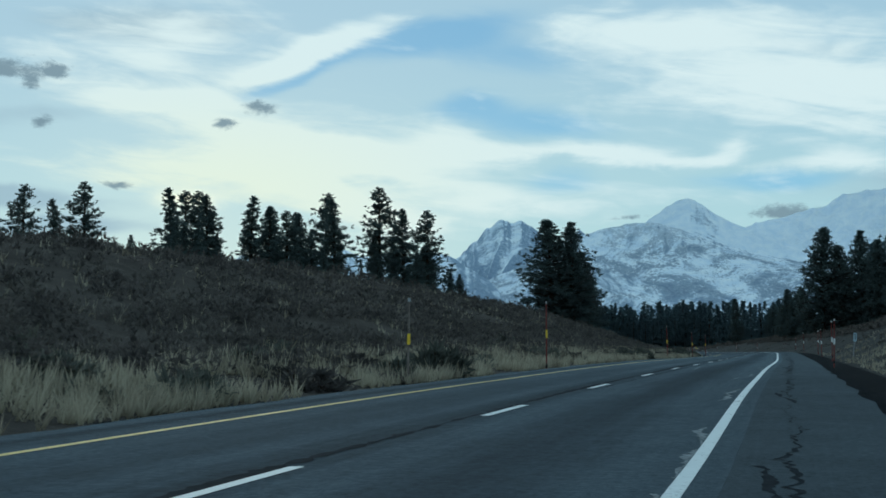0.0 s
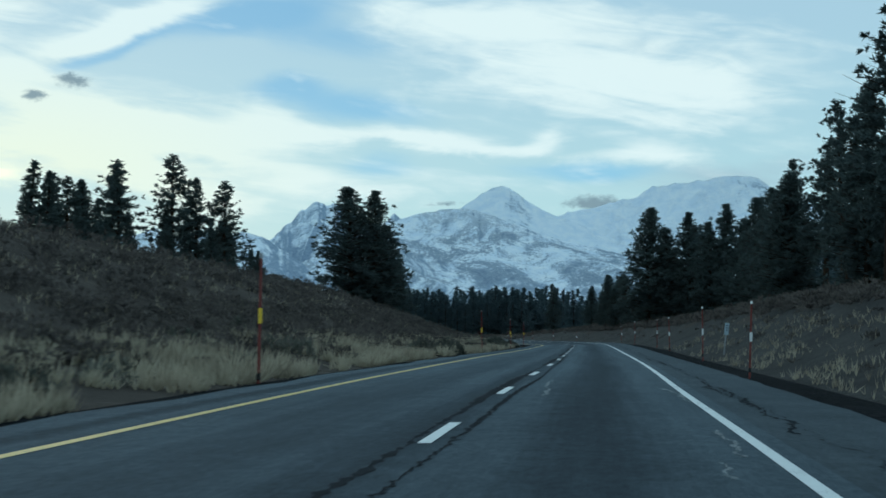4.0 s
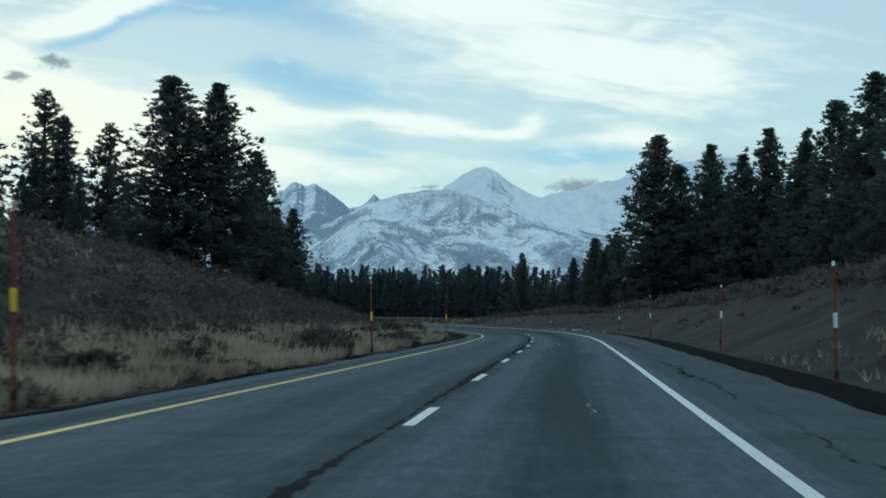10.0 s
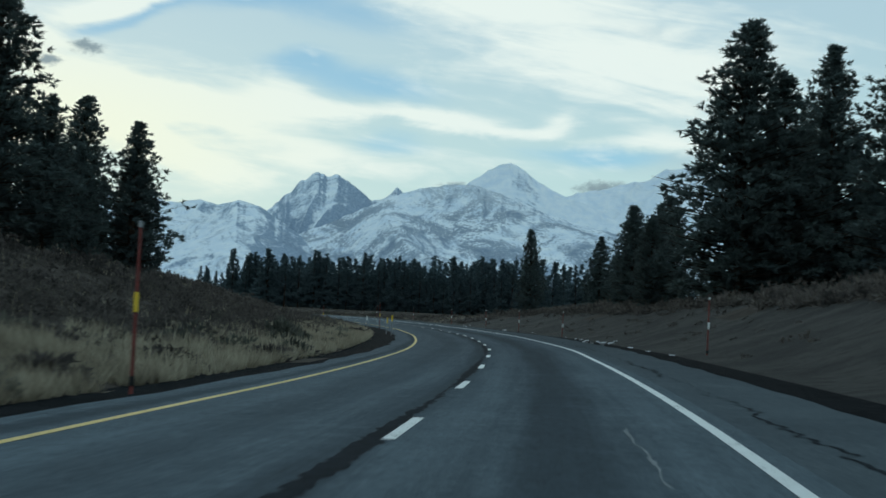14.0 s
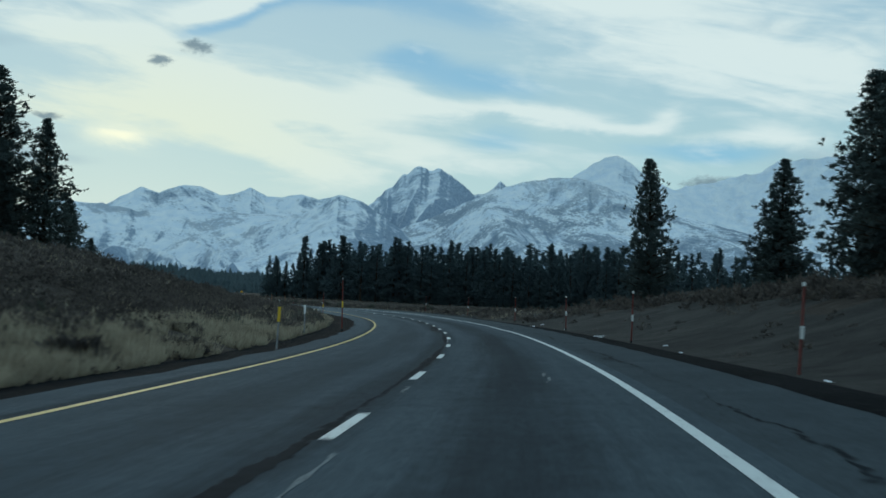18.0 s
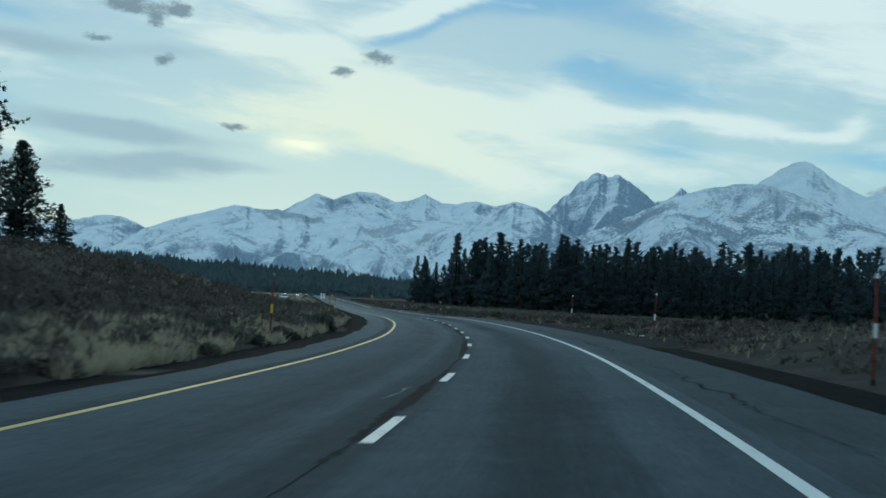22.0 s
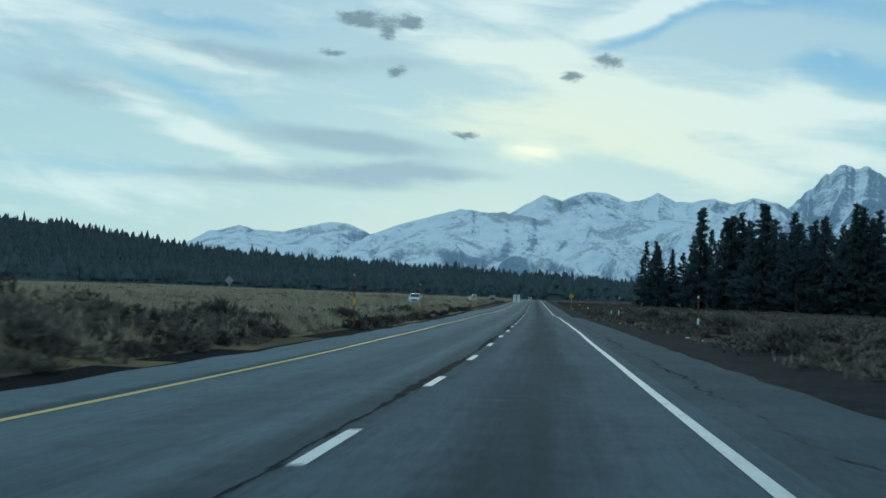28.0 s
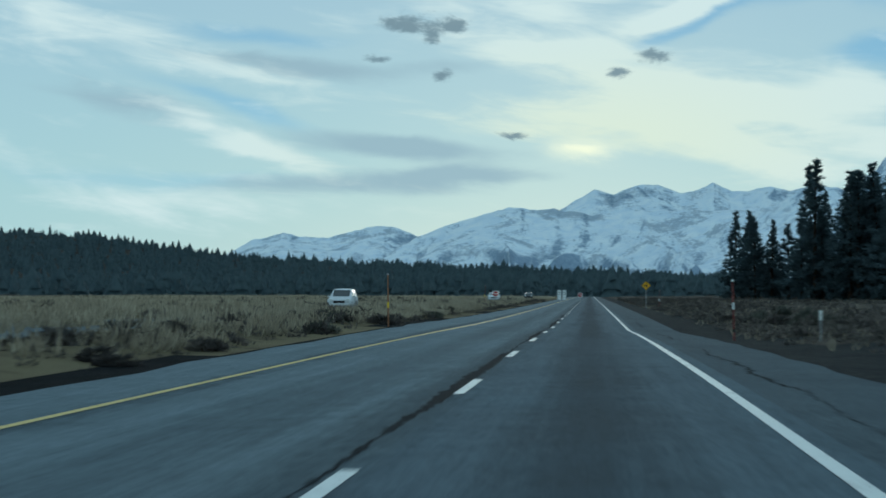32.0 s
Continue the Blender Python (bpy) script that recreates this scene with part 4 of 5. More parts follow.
massif("mountain_pyramid", "steep rocky pyramid peak dusted with snow", 4400, 700,
       [(4.22, 2.33), (3.03, 3.28), (2.45, 3.76), (2.07, 4.18), (1.69, 4.57), (1.28, 4.92), (0.90, 5.27), (0.62, 5.42), (0.47, 5.49), (0.26, 5.39), (0.01, 5.24), (-0.14, 5.29), (-0.32, 5.25), (-0.77, 5.03), (-1.26, 4.78), (-1.75, 4.34), (-2.12, 4.37), (-2.39, 4.49), (-2.64, 4.74), (-2.79, 4.93), (-2.97, 4.76), (-3.31, 4.44), (-4.08, 4.03), (-5.20, 3.09)], 12, 1.30, "mountain_rock")
massif("mountain_dome", "rounded snowy mountain with dark scrub on its flank", 4000, 1000,
       [(3.45, 1.81), (1.42, 2.77), (-0.16, 3.45), (-1.74, 4.20), (-3.09, 4.77), (-4.45, 5.13), (-5.58, 5.23), (-6.26, 5.19), (-7.63, 4.72), (-9.21, 4.09), (-10.77, 3.68), (-13.40, 3.09), (-15.75, 2.49)], 15, 0.65, "mountain_scrub")
massif("mountain_snow_peak", "smooth white pointed peak behind the rounded mountain", 4350, 700,
       [(-2.25, 2.84), (-4.10, 4.05), (-5.26, 4.80), (-5.81, 5.31), (-6.23, 5.54), (-6.60, 5.86), (-6.99, 6.04), (-7.49, 6.15), (-7.82, 6.04), (-8.26, 5.77), (-8.67, 5.43), (-9.28, 5.10), (-9.99, 4.81), (-10.85, 4.51), (-12.14, 3.89), (-13.79, 3.23)], 19, 0.30, "mountain_snow")
massif("mountain_right", "long white snow ridge at the right end of the range", 4500, 800,
       [(-7.78, 3.46), (-9.96, 4.91), (-11.65, 5.27), (-13.09, 5.62), (-14.05, 6.14), (-15.25, 6.25), (-16.44, 6.43), (-17.38, 6.58), (-18.20, 6.52), (-19.02, 5.84), (-20.63, 5.41), (-22.23, 4.56), (-24.68, 3.36)], 23, 0.70, "mountain_snow")


# ---- far woods ----
def cone_wood(name, label, places, heights, seed, mat="needle_far"):
    """A wood too far to count: each pine three ragged tiers on its place."""
    r = np.random.default_rng(seed)
    m, k = len(places), 6
    th = np.arange(k) * 2 * np.pi / k
    vs = []
    for t, (z0, z1, w) in enumerate(((0.03, 0.62, 0.30), (0.28, 0.86, 0.24), (0.55, 1.0, 0.15))):
        ring = np.stack([np.cos(th + t), np.sin(th + t), np.full(k, z0 / w)], 1) * w
        tier = np.concatenate([ring, [[0, 0, z1]]])
        q = tier[None] * np.concatenate([r.uniform(0.6, 1.35, (m, k + 1, 2)), r.uniform(0.9, 1.08, (m, k + 1, 1))], 2)
        vs.append(q)
    v = np.concatenate(vs, 1) * heights[:, None, None]
    v[..., :2] *= r.uniform(0.7, 1.4, (m, 1, 1))
    v += places[:, None, :]
    i = np.arange(k)
    f = np.concatenate([np.stack([i, (i + 1) % k, np.full(k, k)], 1) + t * (k + 1) for t in range(3)])
    F = (f[None] + (np.arange(m) * 3 * (k + 1))[:, None, None]).reshape(-1, 3)
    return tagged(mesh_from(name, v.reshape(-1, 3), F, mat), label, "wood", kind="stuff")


def wooded_ridge(name, label, far, deep, crest, count, seed):
    az = np.array([a for a, e in crest])[::-1]
    el = np.array([e for a, e in crest])[::-1]
    A, R = np.linspace(az[0], az[-1], 120), np.concatenate([np.linspace(far - deep, far, 26), far + np.array([80, 200, 400.0])])

    def height(a, r_):
        g = np.clip((r_ - far + deep) / deep, 0, 1)
        return EYE[2] - 3 + np.tan(np.radians(np.interp(a, az, el))) * far * np.where(r_ > far, np.clip(1 - (r_ - far) / 420, 0, 1), g ** 1.2) \
            + 3 * lumps(a * 40, r_, 60.0, seed) * g
    AA, RR = np.meshgrid(A, R, indexing="ij")
    t = np.radians(AA)
    P = np.stack([EYE[0] - np.sin(t) * RR, EYE[1] + np.cos(t) * RR, height(AA, RR)], -1)
    tagged(sheet(name, P[::-1], "soil"), label, "hill", kind="structure")
    r = np.random.default_rng(seed)
    a, q = r.uniform(az[0], az[-1], count), far - deep + deep * r.uniform(0.02, 1.04, count) ** 0.8
    t = np.radians(a)
    at = np.stack([EYE[0] - np.sin(t) * q, EYE[1] + np.cos(t) * q, height(a, q) - 0.5], 1)
    cone_wood("ridge_wood", "dark pine wood covering the low ridge", at, r.uniform(5, 12, count) * r.choice([0.8, 1.0, 1.35], count), seed + 1)


wooded_ridge("far_ridge", "low dark wooded ridge beyond the meadow", 2300, 800,
       [(37.68, 2.53), (32.29, 2.11), (30.42, 2.08), (28.51, 1.84), (26.57, 1.59), (24.61, 1.34), (22.63, 1.19), (20.24, 1.07), (17.44, 0.96), (14.63, 0.84), (11.65, 0.73), (8.71, 0.62), (6.20, 0.50)], 7500, 91)

def merged_wood(name, label, places, heights, seed):
    """Pines beyond counting, each with a full crown, in one mesh."""
    r = np.random.default_rng(seed)
    kinds = [conifer(seed=60 + k, h=24, wide=0.19 + 0.03 * k, bare=0.05, limbs=44, tufts=4, n=5, blade=1.6, shape=1.15 - 0.12 * k, far=True)[1] for k in range(4)]
    out = []
    for k, (p, h) in enumerate(zip(places, heights)):
        v = kinds[k % 4]
        a, q = r.uniform(0, 2 * np.pi), h / 24 * np.array([r.uniform(0.85, 1.2)] * 2 + [1.0])
        c, s_ = math.cos(a), math.sin(a)
        out.append(np.stack([v[:, 0] * c - v[:, 1] * s_, v[:, 0] * s_ + v[:, 1] * c, v[:, 2]], 1) * q + p)
    v = np.concatenate(out)
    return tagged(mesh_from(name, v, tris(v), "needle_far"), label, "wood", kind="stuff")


r = np.random.default_rng(93)
spots = []
for count, line in ((420, ((-18, 957), (15, 929), (50, 932), (130, 882))), (430, ((130, 882), (240, 817), (370, 747), (550, 667)))):
    edge = np.array(line, float)
    cut = np.concatenate([[0], np.cumsum(np.hypot(*np.diff(edge, axis=0).T))])
    q, back = r.uniform(0, cut[-1], count), 4 + 90 * r.uniform(0, 1, count)
    spots.append(np.stack([np.interp(q, cut, edge[:, 0]) + back * 0.35, np.interp(q, cut, edge[:, 1]) + back, np.full(count, -5.3)], 1))
at = np.concatenate(spots)
merged_wood("meadow_wood", "dark pine wood standing behind the meadow", at, 16 + 14 * r.uniform(0, 1, len(at)) ** 1.3, 95)
q, back = r.uniform(0, 1, 260), r.uniform(0, 1, 260)
at = np.array([ground_at(92 + 305 * a, 40 + 75 * b) for a, b in zip(q, back)])
merged_wood("bank_wood", "dark pine wood behind the roadside trees", at, r.uniform(13, 22, 260), 96)
ang, far_off = np.radians(r.uniform(4, 44, 2600)), 950 + 900 * r.uniform(0, 1, 2600)
at = np.stack([EYE[0] - np.sin(ang) * far_off, EYE[1] + np.cos(ang) * far_off, np.full(2600, -5.5)], 1)
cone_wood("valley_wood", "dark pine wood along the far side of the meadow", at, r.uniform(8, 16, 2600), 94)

# ---- brush, grass and snow along the verges ----
def shrub_cloud(places, sizes, seed, tufts=20, n=6, fine=1.0):
    """Many shrubs in one array: each a dome of twig tufts on its place."""
    r = np.random.default_rng(seed)
    m = len(places)
    th, ph = r.uniform(0, 2 * np.pi, (m, tufts)), np.arccos(r.uniform(0.05, 1, (m, tufts)))
    rad = r.uniform(0.35, 1.0, (m, tufts)) ** 0.6
    squash = r.uniform(0.55, 0.95, (m, 1))
    off = np.stack([np.sin(ph) * np.cos(th) * rad, np.sin(ph) * np.sin(th) * rad, np.cos(ph) * rad * squash], -1)
    cen = places[:, None, :] + off * sizes[:, None, None]
    aim = off + np.array([0, 0, 0.5])
    return blades(cen.reshape(-1, 3), aim.reshape(-1, 3), np.repeat(sizes * 0.34 * fine, tufts), r, 0.17, n, 0.75)


def strewn(count, s0, s1, d0, d1, seed, power=1.0):
    """Chance places on the ground between two stations; power > 1 crowds them towards d0."""
    r = np.random.default_rng(seed)
    s = r.uniform(s0, s1, count)
    d = d0 + (d1 - d0) * r.uniform(0, 1, count) ** power
    d = np.where(d < 0, d + verge(s), d)
    return ground_at(s, d), r, s, d


def brush(name, label, mat, count, s0, s1, d0, d1, low, high, seed, power=1.3, tufts=20, clump=0.0, n=6, fine=1.0):
    p, r, s, d = strewn(count, s0, s1, d0, d1, seed, power)
    if clump:
        p = p[lumps(p[:, 0], p[:, 1], 9.0, seed) + 0.7 * lumps(p[:, 0], p[:, 1], 31.0, seed + 1) > clump - r.uniform(0, 0.8, len(p))]
    v = shrub_cloud(p - (0, 0, 0.08), r.uniform(low, high, len(p)), seed + 1, tufts, n, fine)
    return tagged(mesh_from(name, v, tris(v), mat), label, "brush", kind="stuff")


def grassland(name, label, count, s0, s1, d0, d1, low, high, seed, power=1.0, patch=-0.3, n=7):
    p, r, s, d = strewn(count, s0, s1, d0, d1, seed, power)
    keep = lumps(p[:, 0], p[:, 1], 6.0, seed) + 0.6 * lumps(p[:, 0], p[:, 1], 2.3, seed + 3) > patch
    p = p[keep]
    v = blades(p, np.tile([0.1, 0.05, 1.0], (len(p), 1)), r.uniform(low, high, len(p)), r, 0.045, n, 0.34)
    return tagged(mesh_from(name, v, tris(v), "grass"), label, "grass", kind="stuff")


brush("hill_brush", "grey-brown leafless sagebrush covering the hillside", "sage", 7000, -34, 605, -24, -75, 0.55, 1.25, 51, 1.2, 20, 0.0, 6, 0.75)
brush("hillfoot_brush", "dense grey-brown sagebrush along the foot of the hill", "sage", 2700, -34, 560, -15.2, -25, 0.5, 1.15, 52, 1.0, 40, 0.0, 8, 0.52)
brush("bank_brush", "dark grey-brown brush along the top of the sandy bank", "sage", 4600, -34, 426, 12.0, 60, 0.55, 1.25, 53, 1.6, 16)


def bush_model(name, label, mat, seed, tufts, n, size, tall):
    """A bush of its own: woody stems from one foot, and a crown of twigs."""
    r = np.random.default_rng(seed)
    root = empty(name, label, "bush", "bushes along the verge")
    stems = []
    for k in range(9):
        a, q = r.uniform(0, 2 * np.pi), r.uniform(0.25, 0.8)
        stems.append(rod((0, 0, -0.15), (math.cos(a) * q * size, math.sin(a) * q * size, size * tall * r.uniform(0.4, 0.8)), 0.025, 0.008, 5))
    v, f = gather(stems)
    mesh_from("stem", v, f, "bark", root)
    v = shrub_cloud(np.array([[0, 0, -0.05]]), np.array([size]), seed + 1, tufts, n) * (1, 1, tall)
    mesh_from("crown", v, tris(v), mat, root)
    return root


BUSHES = [bush_model("sagebrush", "dark brown leafless bush at the foot of the dry grass", "sage", 301, 90, 9, 0.6, 0.9),
          bush_model("sagebrush", "low grey-brown sagebrush on the cinder verge", "sage", 303, 70, 9, 0.5, 0.75),
          bush_model("rabbitbrush", "tall pale grey-green rabbitbrush in the dry grass", "rabbit", 305, 120, 10, 0.75, 1.1),
          bush_model("rabbitbrush", "rounded pale rabbitbrush beside the verge", "rabbit", 307, 90, 9, 0.55, 1.0)]
r = np.random.default_rng(309)
for k in range(330):
    right = k % 5 == 4
    s, d = (r.uniform(449, 760), r.uniform(5.6, 14)) if right else (r.uniform(-8, 750), -12.7 - 4.2 * r.uniform(0, 1) ** 1.4)
    kind = int(r.choice(4, p=(0.5, 0.26, 0.1, 0.14)))
    d += float(verge(s)) if d < 0 else 0.0
    ob = copy_thing(BUSHES[kind], pose(*ground_at(s, d), 0, 0, r.uniform(0, 360)))
    q = r.uniform(0.7, 1.6)
    ob.scale = (q * r.uniform(0.9, 1.25), q, q * r.uniform(0.8, 1.1))
brush("slope_brush", "few small bushes on the bare sand slope", "sage", 230, 35, 426, 5.2, 13, 0.2, 0.5, 57, 0.7, 18)
brush("thicket_brush", "dark brown leafless thicket along the bend", "sage", 750, 353, 596, -13.0, -22, 0.5, 1.1, 65, 1.0, 20)
brush("flat_brush", "low reddish brown brush on the flat ground", "sage", 4600, 395, 1026, 5.5, 95, 0.4, 0.9, 59, 1.6, 12)
brush("meadow_brush", "dark low bushes scattered through the pale meadow", "sage", 1500, 569, 976, -12.8, -75, 0.35, 0.8, 61, 1.8, 22, 0.35)
brush("meadow_edge_brush", "low red-brown brush between the cinder and the meadow grass", "sage", 800, 524, 900, -12.8, -20, 0.2, 0.45, 67, 1.4, 20, 0.0, 6, 0.8)
brush("rabbitbrush", "pale grey-green rabbitbrush bushes among the grass", "rabbit", 90, -16, 524, -13, -20, 0.5, 0.95, 63, 1.0, 34)
grassland("verge_grass", "dry straw-yellow grass along the left verge", 30000, -30, 352, -12.2, -17.5, 0.25, 0.6, 71, 1.3, -0.25, 9)
grassland("bend_grass", "thin dry grass between the bushes of the bend", 17000, 352, 524, -12.3, -18.0, 0.25, 0.6, 72, 1.2, -0.15, 9)
grassland("meadow_grass", "dry straw-yellow grass of the median meadow", 52000, 524, 876, -13.4, -75, 0.3, 0.62, 73, 1.4, -0.25, 7)
grassland("far_meadow_grass", "pale dry grass of the far meadow", 20000, 612, 1126, -14, -160, 0.4, 0.8, 75, 1.2, -0.6, 5)
grassland("hill_grass", "tufts of dry grass between the hillside bushes", 14000, -34, 591, -18, -60, 0.25, 0.55, 77, 1.2, -0.1, 6)
grassland("right_grass", "thin dry grass behind the cinder verge", 13000, 416, 936, 5.0, 60, 0.2, 0.45, 79, 1.4, 0.1, 5)
grassland("bank_grass", "thin dry grass at the foot of the bank", 2500, -16, 165, 4.6, 11, 0.2, 0.45, 81, 1.2, 0.1, 5)


def snow_patch(s, d, long, wide, seed):
    r = np.random.default_rng(seed)
    k = 40
    t = np.arange(k) * 2 * np.pi / k
    rad = 0.75 + 0.3 * np.sin(2 * t + r.uniform(0, 6)) * np.sin(3 * t + r.uniform(0, 6)) + r.uniform(-0.28, 0.28, k)
    edge = ground_at(s + np.cos(t) * long * rad, d + np.sin(t) * wide * rad + 0.5 * wide * np.sin(2.6 * np.cos(t) + seed))
    inner = ground_at(s + np.cos(t) * long * rad * 0.8, d + np.sin(t) * wide * rad * 0.7 + 0.5 * wide * np.sin(2.6 * np.cos(t) + seed))
    v = np.concatenate([edge + (0, 0, 0.01), inner + (0, 0, 0.03), ground_at(s, d + 0.5 * wide * math.sin(seed))[None] + (0, 0, 0.035)])
    i = np.arange(k)
    j = (i + 1) % k
    f = np.concatenate([np.stack([i, j, j + k], 1), np.stack([i, j + k, i + k], 1), np.stack([i + k, j + k, np.full(k, 2 * k)], 1)])
    return tagged(mesh_from("snow_patch", v, f, "snow", None, True), "small patch of old snow left on the cinder verge", "snow", "snow patches", "structure")


# station, offset, half length, half width
for k, row in enumerate(((297.2, 4.5, 0.8, 0.09), (294.0, 4.5, 1.1, 0.10), (287.3, 3.55, 0.9, 0.07), (285.7, 3.4, 0.4, 0.04), (284.0, 3.65, 1.1, 0.09),
                         (281.8, 3.95, 1.9, 0.11), (289.5, 4.7, 0.5, 0.12), (286.0, 4.5, 0.9, 0.09), (286.0, 4.7, 0.5, 0.12), (286.8, 5.5, 0.8, 0.13),
                         (283.8, 4.9, 0.7, 0.14), (282.0, 4.5, 0.4, 0.10), (278.5, 3.75, 0.5, 0.08), (387.5, 4.2, 1.6, 0.14), (391.0, 5.4, 1.2, 0.10),
                         (355.2, 4.6, 0.5, 0.22), (353.0, 4.4, 0.4, 0.10), (372.8, 4.85, 0.3, 0.08), (308.0, 4.6, 0.5, 0.06), (300.6, 4.5, 0.5, 0.05),
                         (271.9, 4.5, 0.5, 0.12), (262.6, 4.2, 0.4, 0.09), (255.6, 4.4, 0.5, 0.10), (336.3, 5.1, 0.42, 0.10), (328.8, 4.5, 0.36, 0.08),
                         (401.7, 6.3, 0.9, 0.12), (449.6, 5.5, 0.60, 0.09), (453.9, 5.5, 0.48, 0.07), (609.3, 5.4, 0.36, 0.09), (603.4, 5.5, 0.36, 0.07),
                         (664.0, 5.1, 0.36, 0.09))):
    snow_patch(*row, k + 1)


# ---- snow poles and markers ----
def tube(r0, r1, z0, z1, k=10):
    bm = bmesh.new()
    bmesh.ops.create_cone(bm, cap_ends=True, segments=k, radius1=r0, radius2=r1, depth=z1 - z0, matrix=Matrix.Translation((0, 0, (z0 + z1) / 2)))
    return bm


def slab(x, y, z, at=(0, 0, 0), edge=0.004, turn=0.0):
    bm = bmesh.new()
    bmesh.ops.create_cube(bm, size=1.0, matrix=Matrix.Translation(at) @ Matrix.Rotation(radians(turn), 4, "Y") @ Matrix.Diagonal((x, y, z, 1)))
    if edge:
        bmesh.ops.bevel(bm, geom=bm.edges[:], offset=edge, segments=1, affect="EDGES")
    return bm


def snow_pole(name, label, high, pole, band, band_at, group):
    root = empty(name, label, "snow pole", group)
    part("pole", tube(0.038, 0.03, -0.4, high, 8), pole, root)
    part("reflector_band", slab(0.09, 0.04, 0.30, (0, -0.03, band_at), 0.006), band, root, "reflective plate" )
    part("cap", tube(0.045, 0.04, high - 0.01, high + 0.09, 8), "pale" if band == "pale" else "steel", root)
    part("collar", tube(0.055, 0.05, -0.02, 0.12, 8), "black", root)
    return root


LEFT_POLE = snow_pole("snow_pole", "red snow pole with a yellow reflector band beside the median", 2.35, "red", "amber", 1.22, "snow poles along the median")
TALL_POLE = snow_pole("snow_pole", "tall weathered orange snow pole with a yellow band", 2.7, "orange", "amber", 1.2, "snow poles along the median")
RIGHT_POLE = snow_pole("snow_pole", "red snow pole with a white reflector band beside the shoulder", 2.2, "red", "pale", 1.12, "snow poles along the shoulder")
STEEL_POLE = snow_pole("snow_pole", "rusty brown snow pole with a yellow band in the grass", 2.3, "rust", "amber", 1.25, "snow poles along the median")


def short_marker(name, label, band):
    root = empty(name, label, "road marker", "road markers")
    part("stake", slab(0.07, 0.03, 1.15, (0, 0, 0.35), 0.004), "steel", root)
    part("plate", slab(0.11, 0.02, 0.38, (0, -0.03, 0.82), 0.004), band, root)
    return root


PALE_MARKER = short_marker("road_marker", "short steel stake with a white plate on the verge", "pale")
AMBER_MARKER = short_marker("road_marker", "short steel stake with a yellow plate on the verge", "amber")
KINDS = {"L": LEFT_POLE, "T": TALL_POLE, "R": RIGHT_POLE, "S": STEEL_POLE, "w": PALE_MARKER, "y": AMBER_MARKER}
LENGTH = {"L": 2.44, "T": 2.79, "R": 2.29, "S": 2.39, "w": 1.01, "y": 1.01}
# x, y, height of the foot, length, kind
POLES = [
    (38.49, 290.54, -2.72, 1.15, "y"),
    (-2.86, 43.70, -1.42, 2.50, "S"),
    (1.85, 66.67, -1.36, 2.95, "L"),
    (15.34, 137.44, -1.82, 2.95, "L"),
    (22.63, 175.19, -2.20, 2.95, "L"),
    (29.98, 216.47, -2.51, 3.09, "L"),
    (39.75, 325.89, -3.52, 1.42, "y"),
    (22.76, 208.39, -2.74, 1.26, "w"),
    (40.30, 355.49, -3.65, 3.04, "L"),
    (30.94, 398.52, -4.22, 1.15, "w"),
    (33.75, 429.36, -4.38, 2.95, "L"),
    (22.67, 498.03, -4.88, 2.76, "T"),
    (17.12, 529.88, -4.87, 2.80, "T"),
    (3.25, 600.83, -4.98, 2.87, "L"),
    (-17.34, 701.03, -5.12, 2.47, "T"),
    (-53.19, 837.43, -5.24, 2.95, "L"),
    (17.54, 79.39, -1.55, 2.35, "R"),
    (24.67, 111.06, -1.68, 2.77, "R"),
    (31.79, 146.92, -1.90, 2.65, "R"),
    (42.78, 208.33, -2.01, 2.67, "R"),
    (49.64, 247.85, -2.26, 2.35, "R"),
    (53.49, 306.70, -3.03, 2.24, "R"),
    (54.33, 338.90, -3.18, 2.36, "R"),
    (54.14, 367.41, -3.22, 2.20, "R"),
    (52.89, 401.49, -3.38, 2.27, "R"),
    (49.84, 443.62, -3.59, 2.35, "R"),
    (44.79, 482.36, -3.62, 2.35, "R"),
    (21.28, 597.24, -4.88, 2.30, "R"),
    (-2.33, 700.87, -5.07, 2.12, "R"),
    (1.41, 695.14, -5.05, 0.92, "w"),
    (-23.91, 811.59, -5.31, 2.35, "R"),
    (10.47, 642.63, -5.06, 2.35, "R"),
    (-3.78, 635.71, -5.07, 2.80, "T"),
    (38.63, 350.15, -3.42, 1.20, "w"),
    (37.58, 175.15, -1.77, 2.50, "R"),
]
for k, (x, y, z, long, kind) in enumerate(POLES):
    ob = copy_thing(KINDS[kind], pose(x, y, z, math.sin(k * 2.1) * 1.2, math.sin(k * 1.3) * 1.6, 8 + 6 * math.sin(k)))
    ob.scale = (1, 1, long / LENGTH[kind])


# ---- signs ----
def diamond_sign(x, y, z, turn, size, face, label, arrow):
    root = empty("road_sign", label, "road sign")
    part("post", slab(0.09, 0.07, 2.9, (0, 0.05, 0.9), 0.006), "steel", root)
    part("plate", slab(size, 0.012, size, (0, 0, 2.15), 0.004, 45), face, root)
    if arrow:
        part("rim", slab(size * 0.93, 0.006, size * 0.93, (0, -0.0075, 2.15), 0, 45), "black", root)
        part("panel", slab(size * 0.89, 0.006, size * 0.89, (0, -0.0115, 2.15), 0, 45), face, root)
        part("symbol_stem", slab(0.10, 0.006, 0.62, (0.08, -0.016, 2.15), 0), "black", root)
        part("symbol_branch", slab(0.30, 0.006, 0.10, (-0.09, -0.016, 2.13), 0), "black", root)
    root.matrix_basis = pose(x, y, z, 0, 0, turn)
    return root


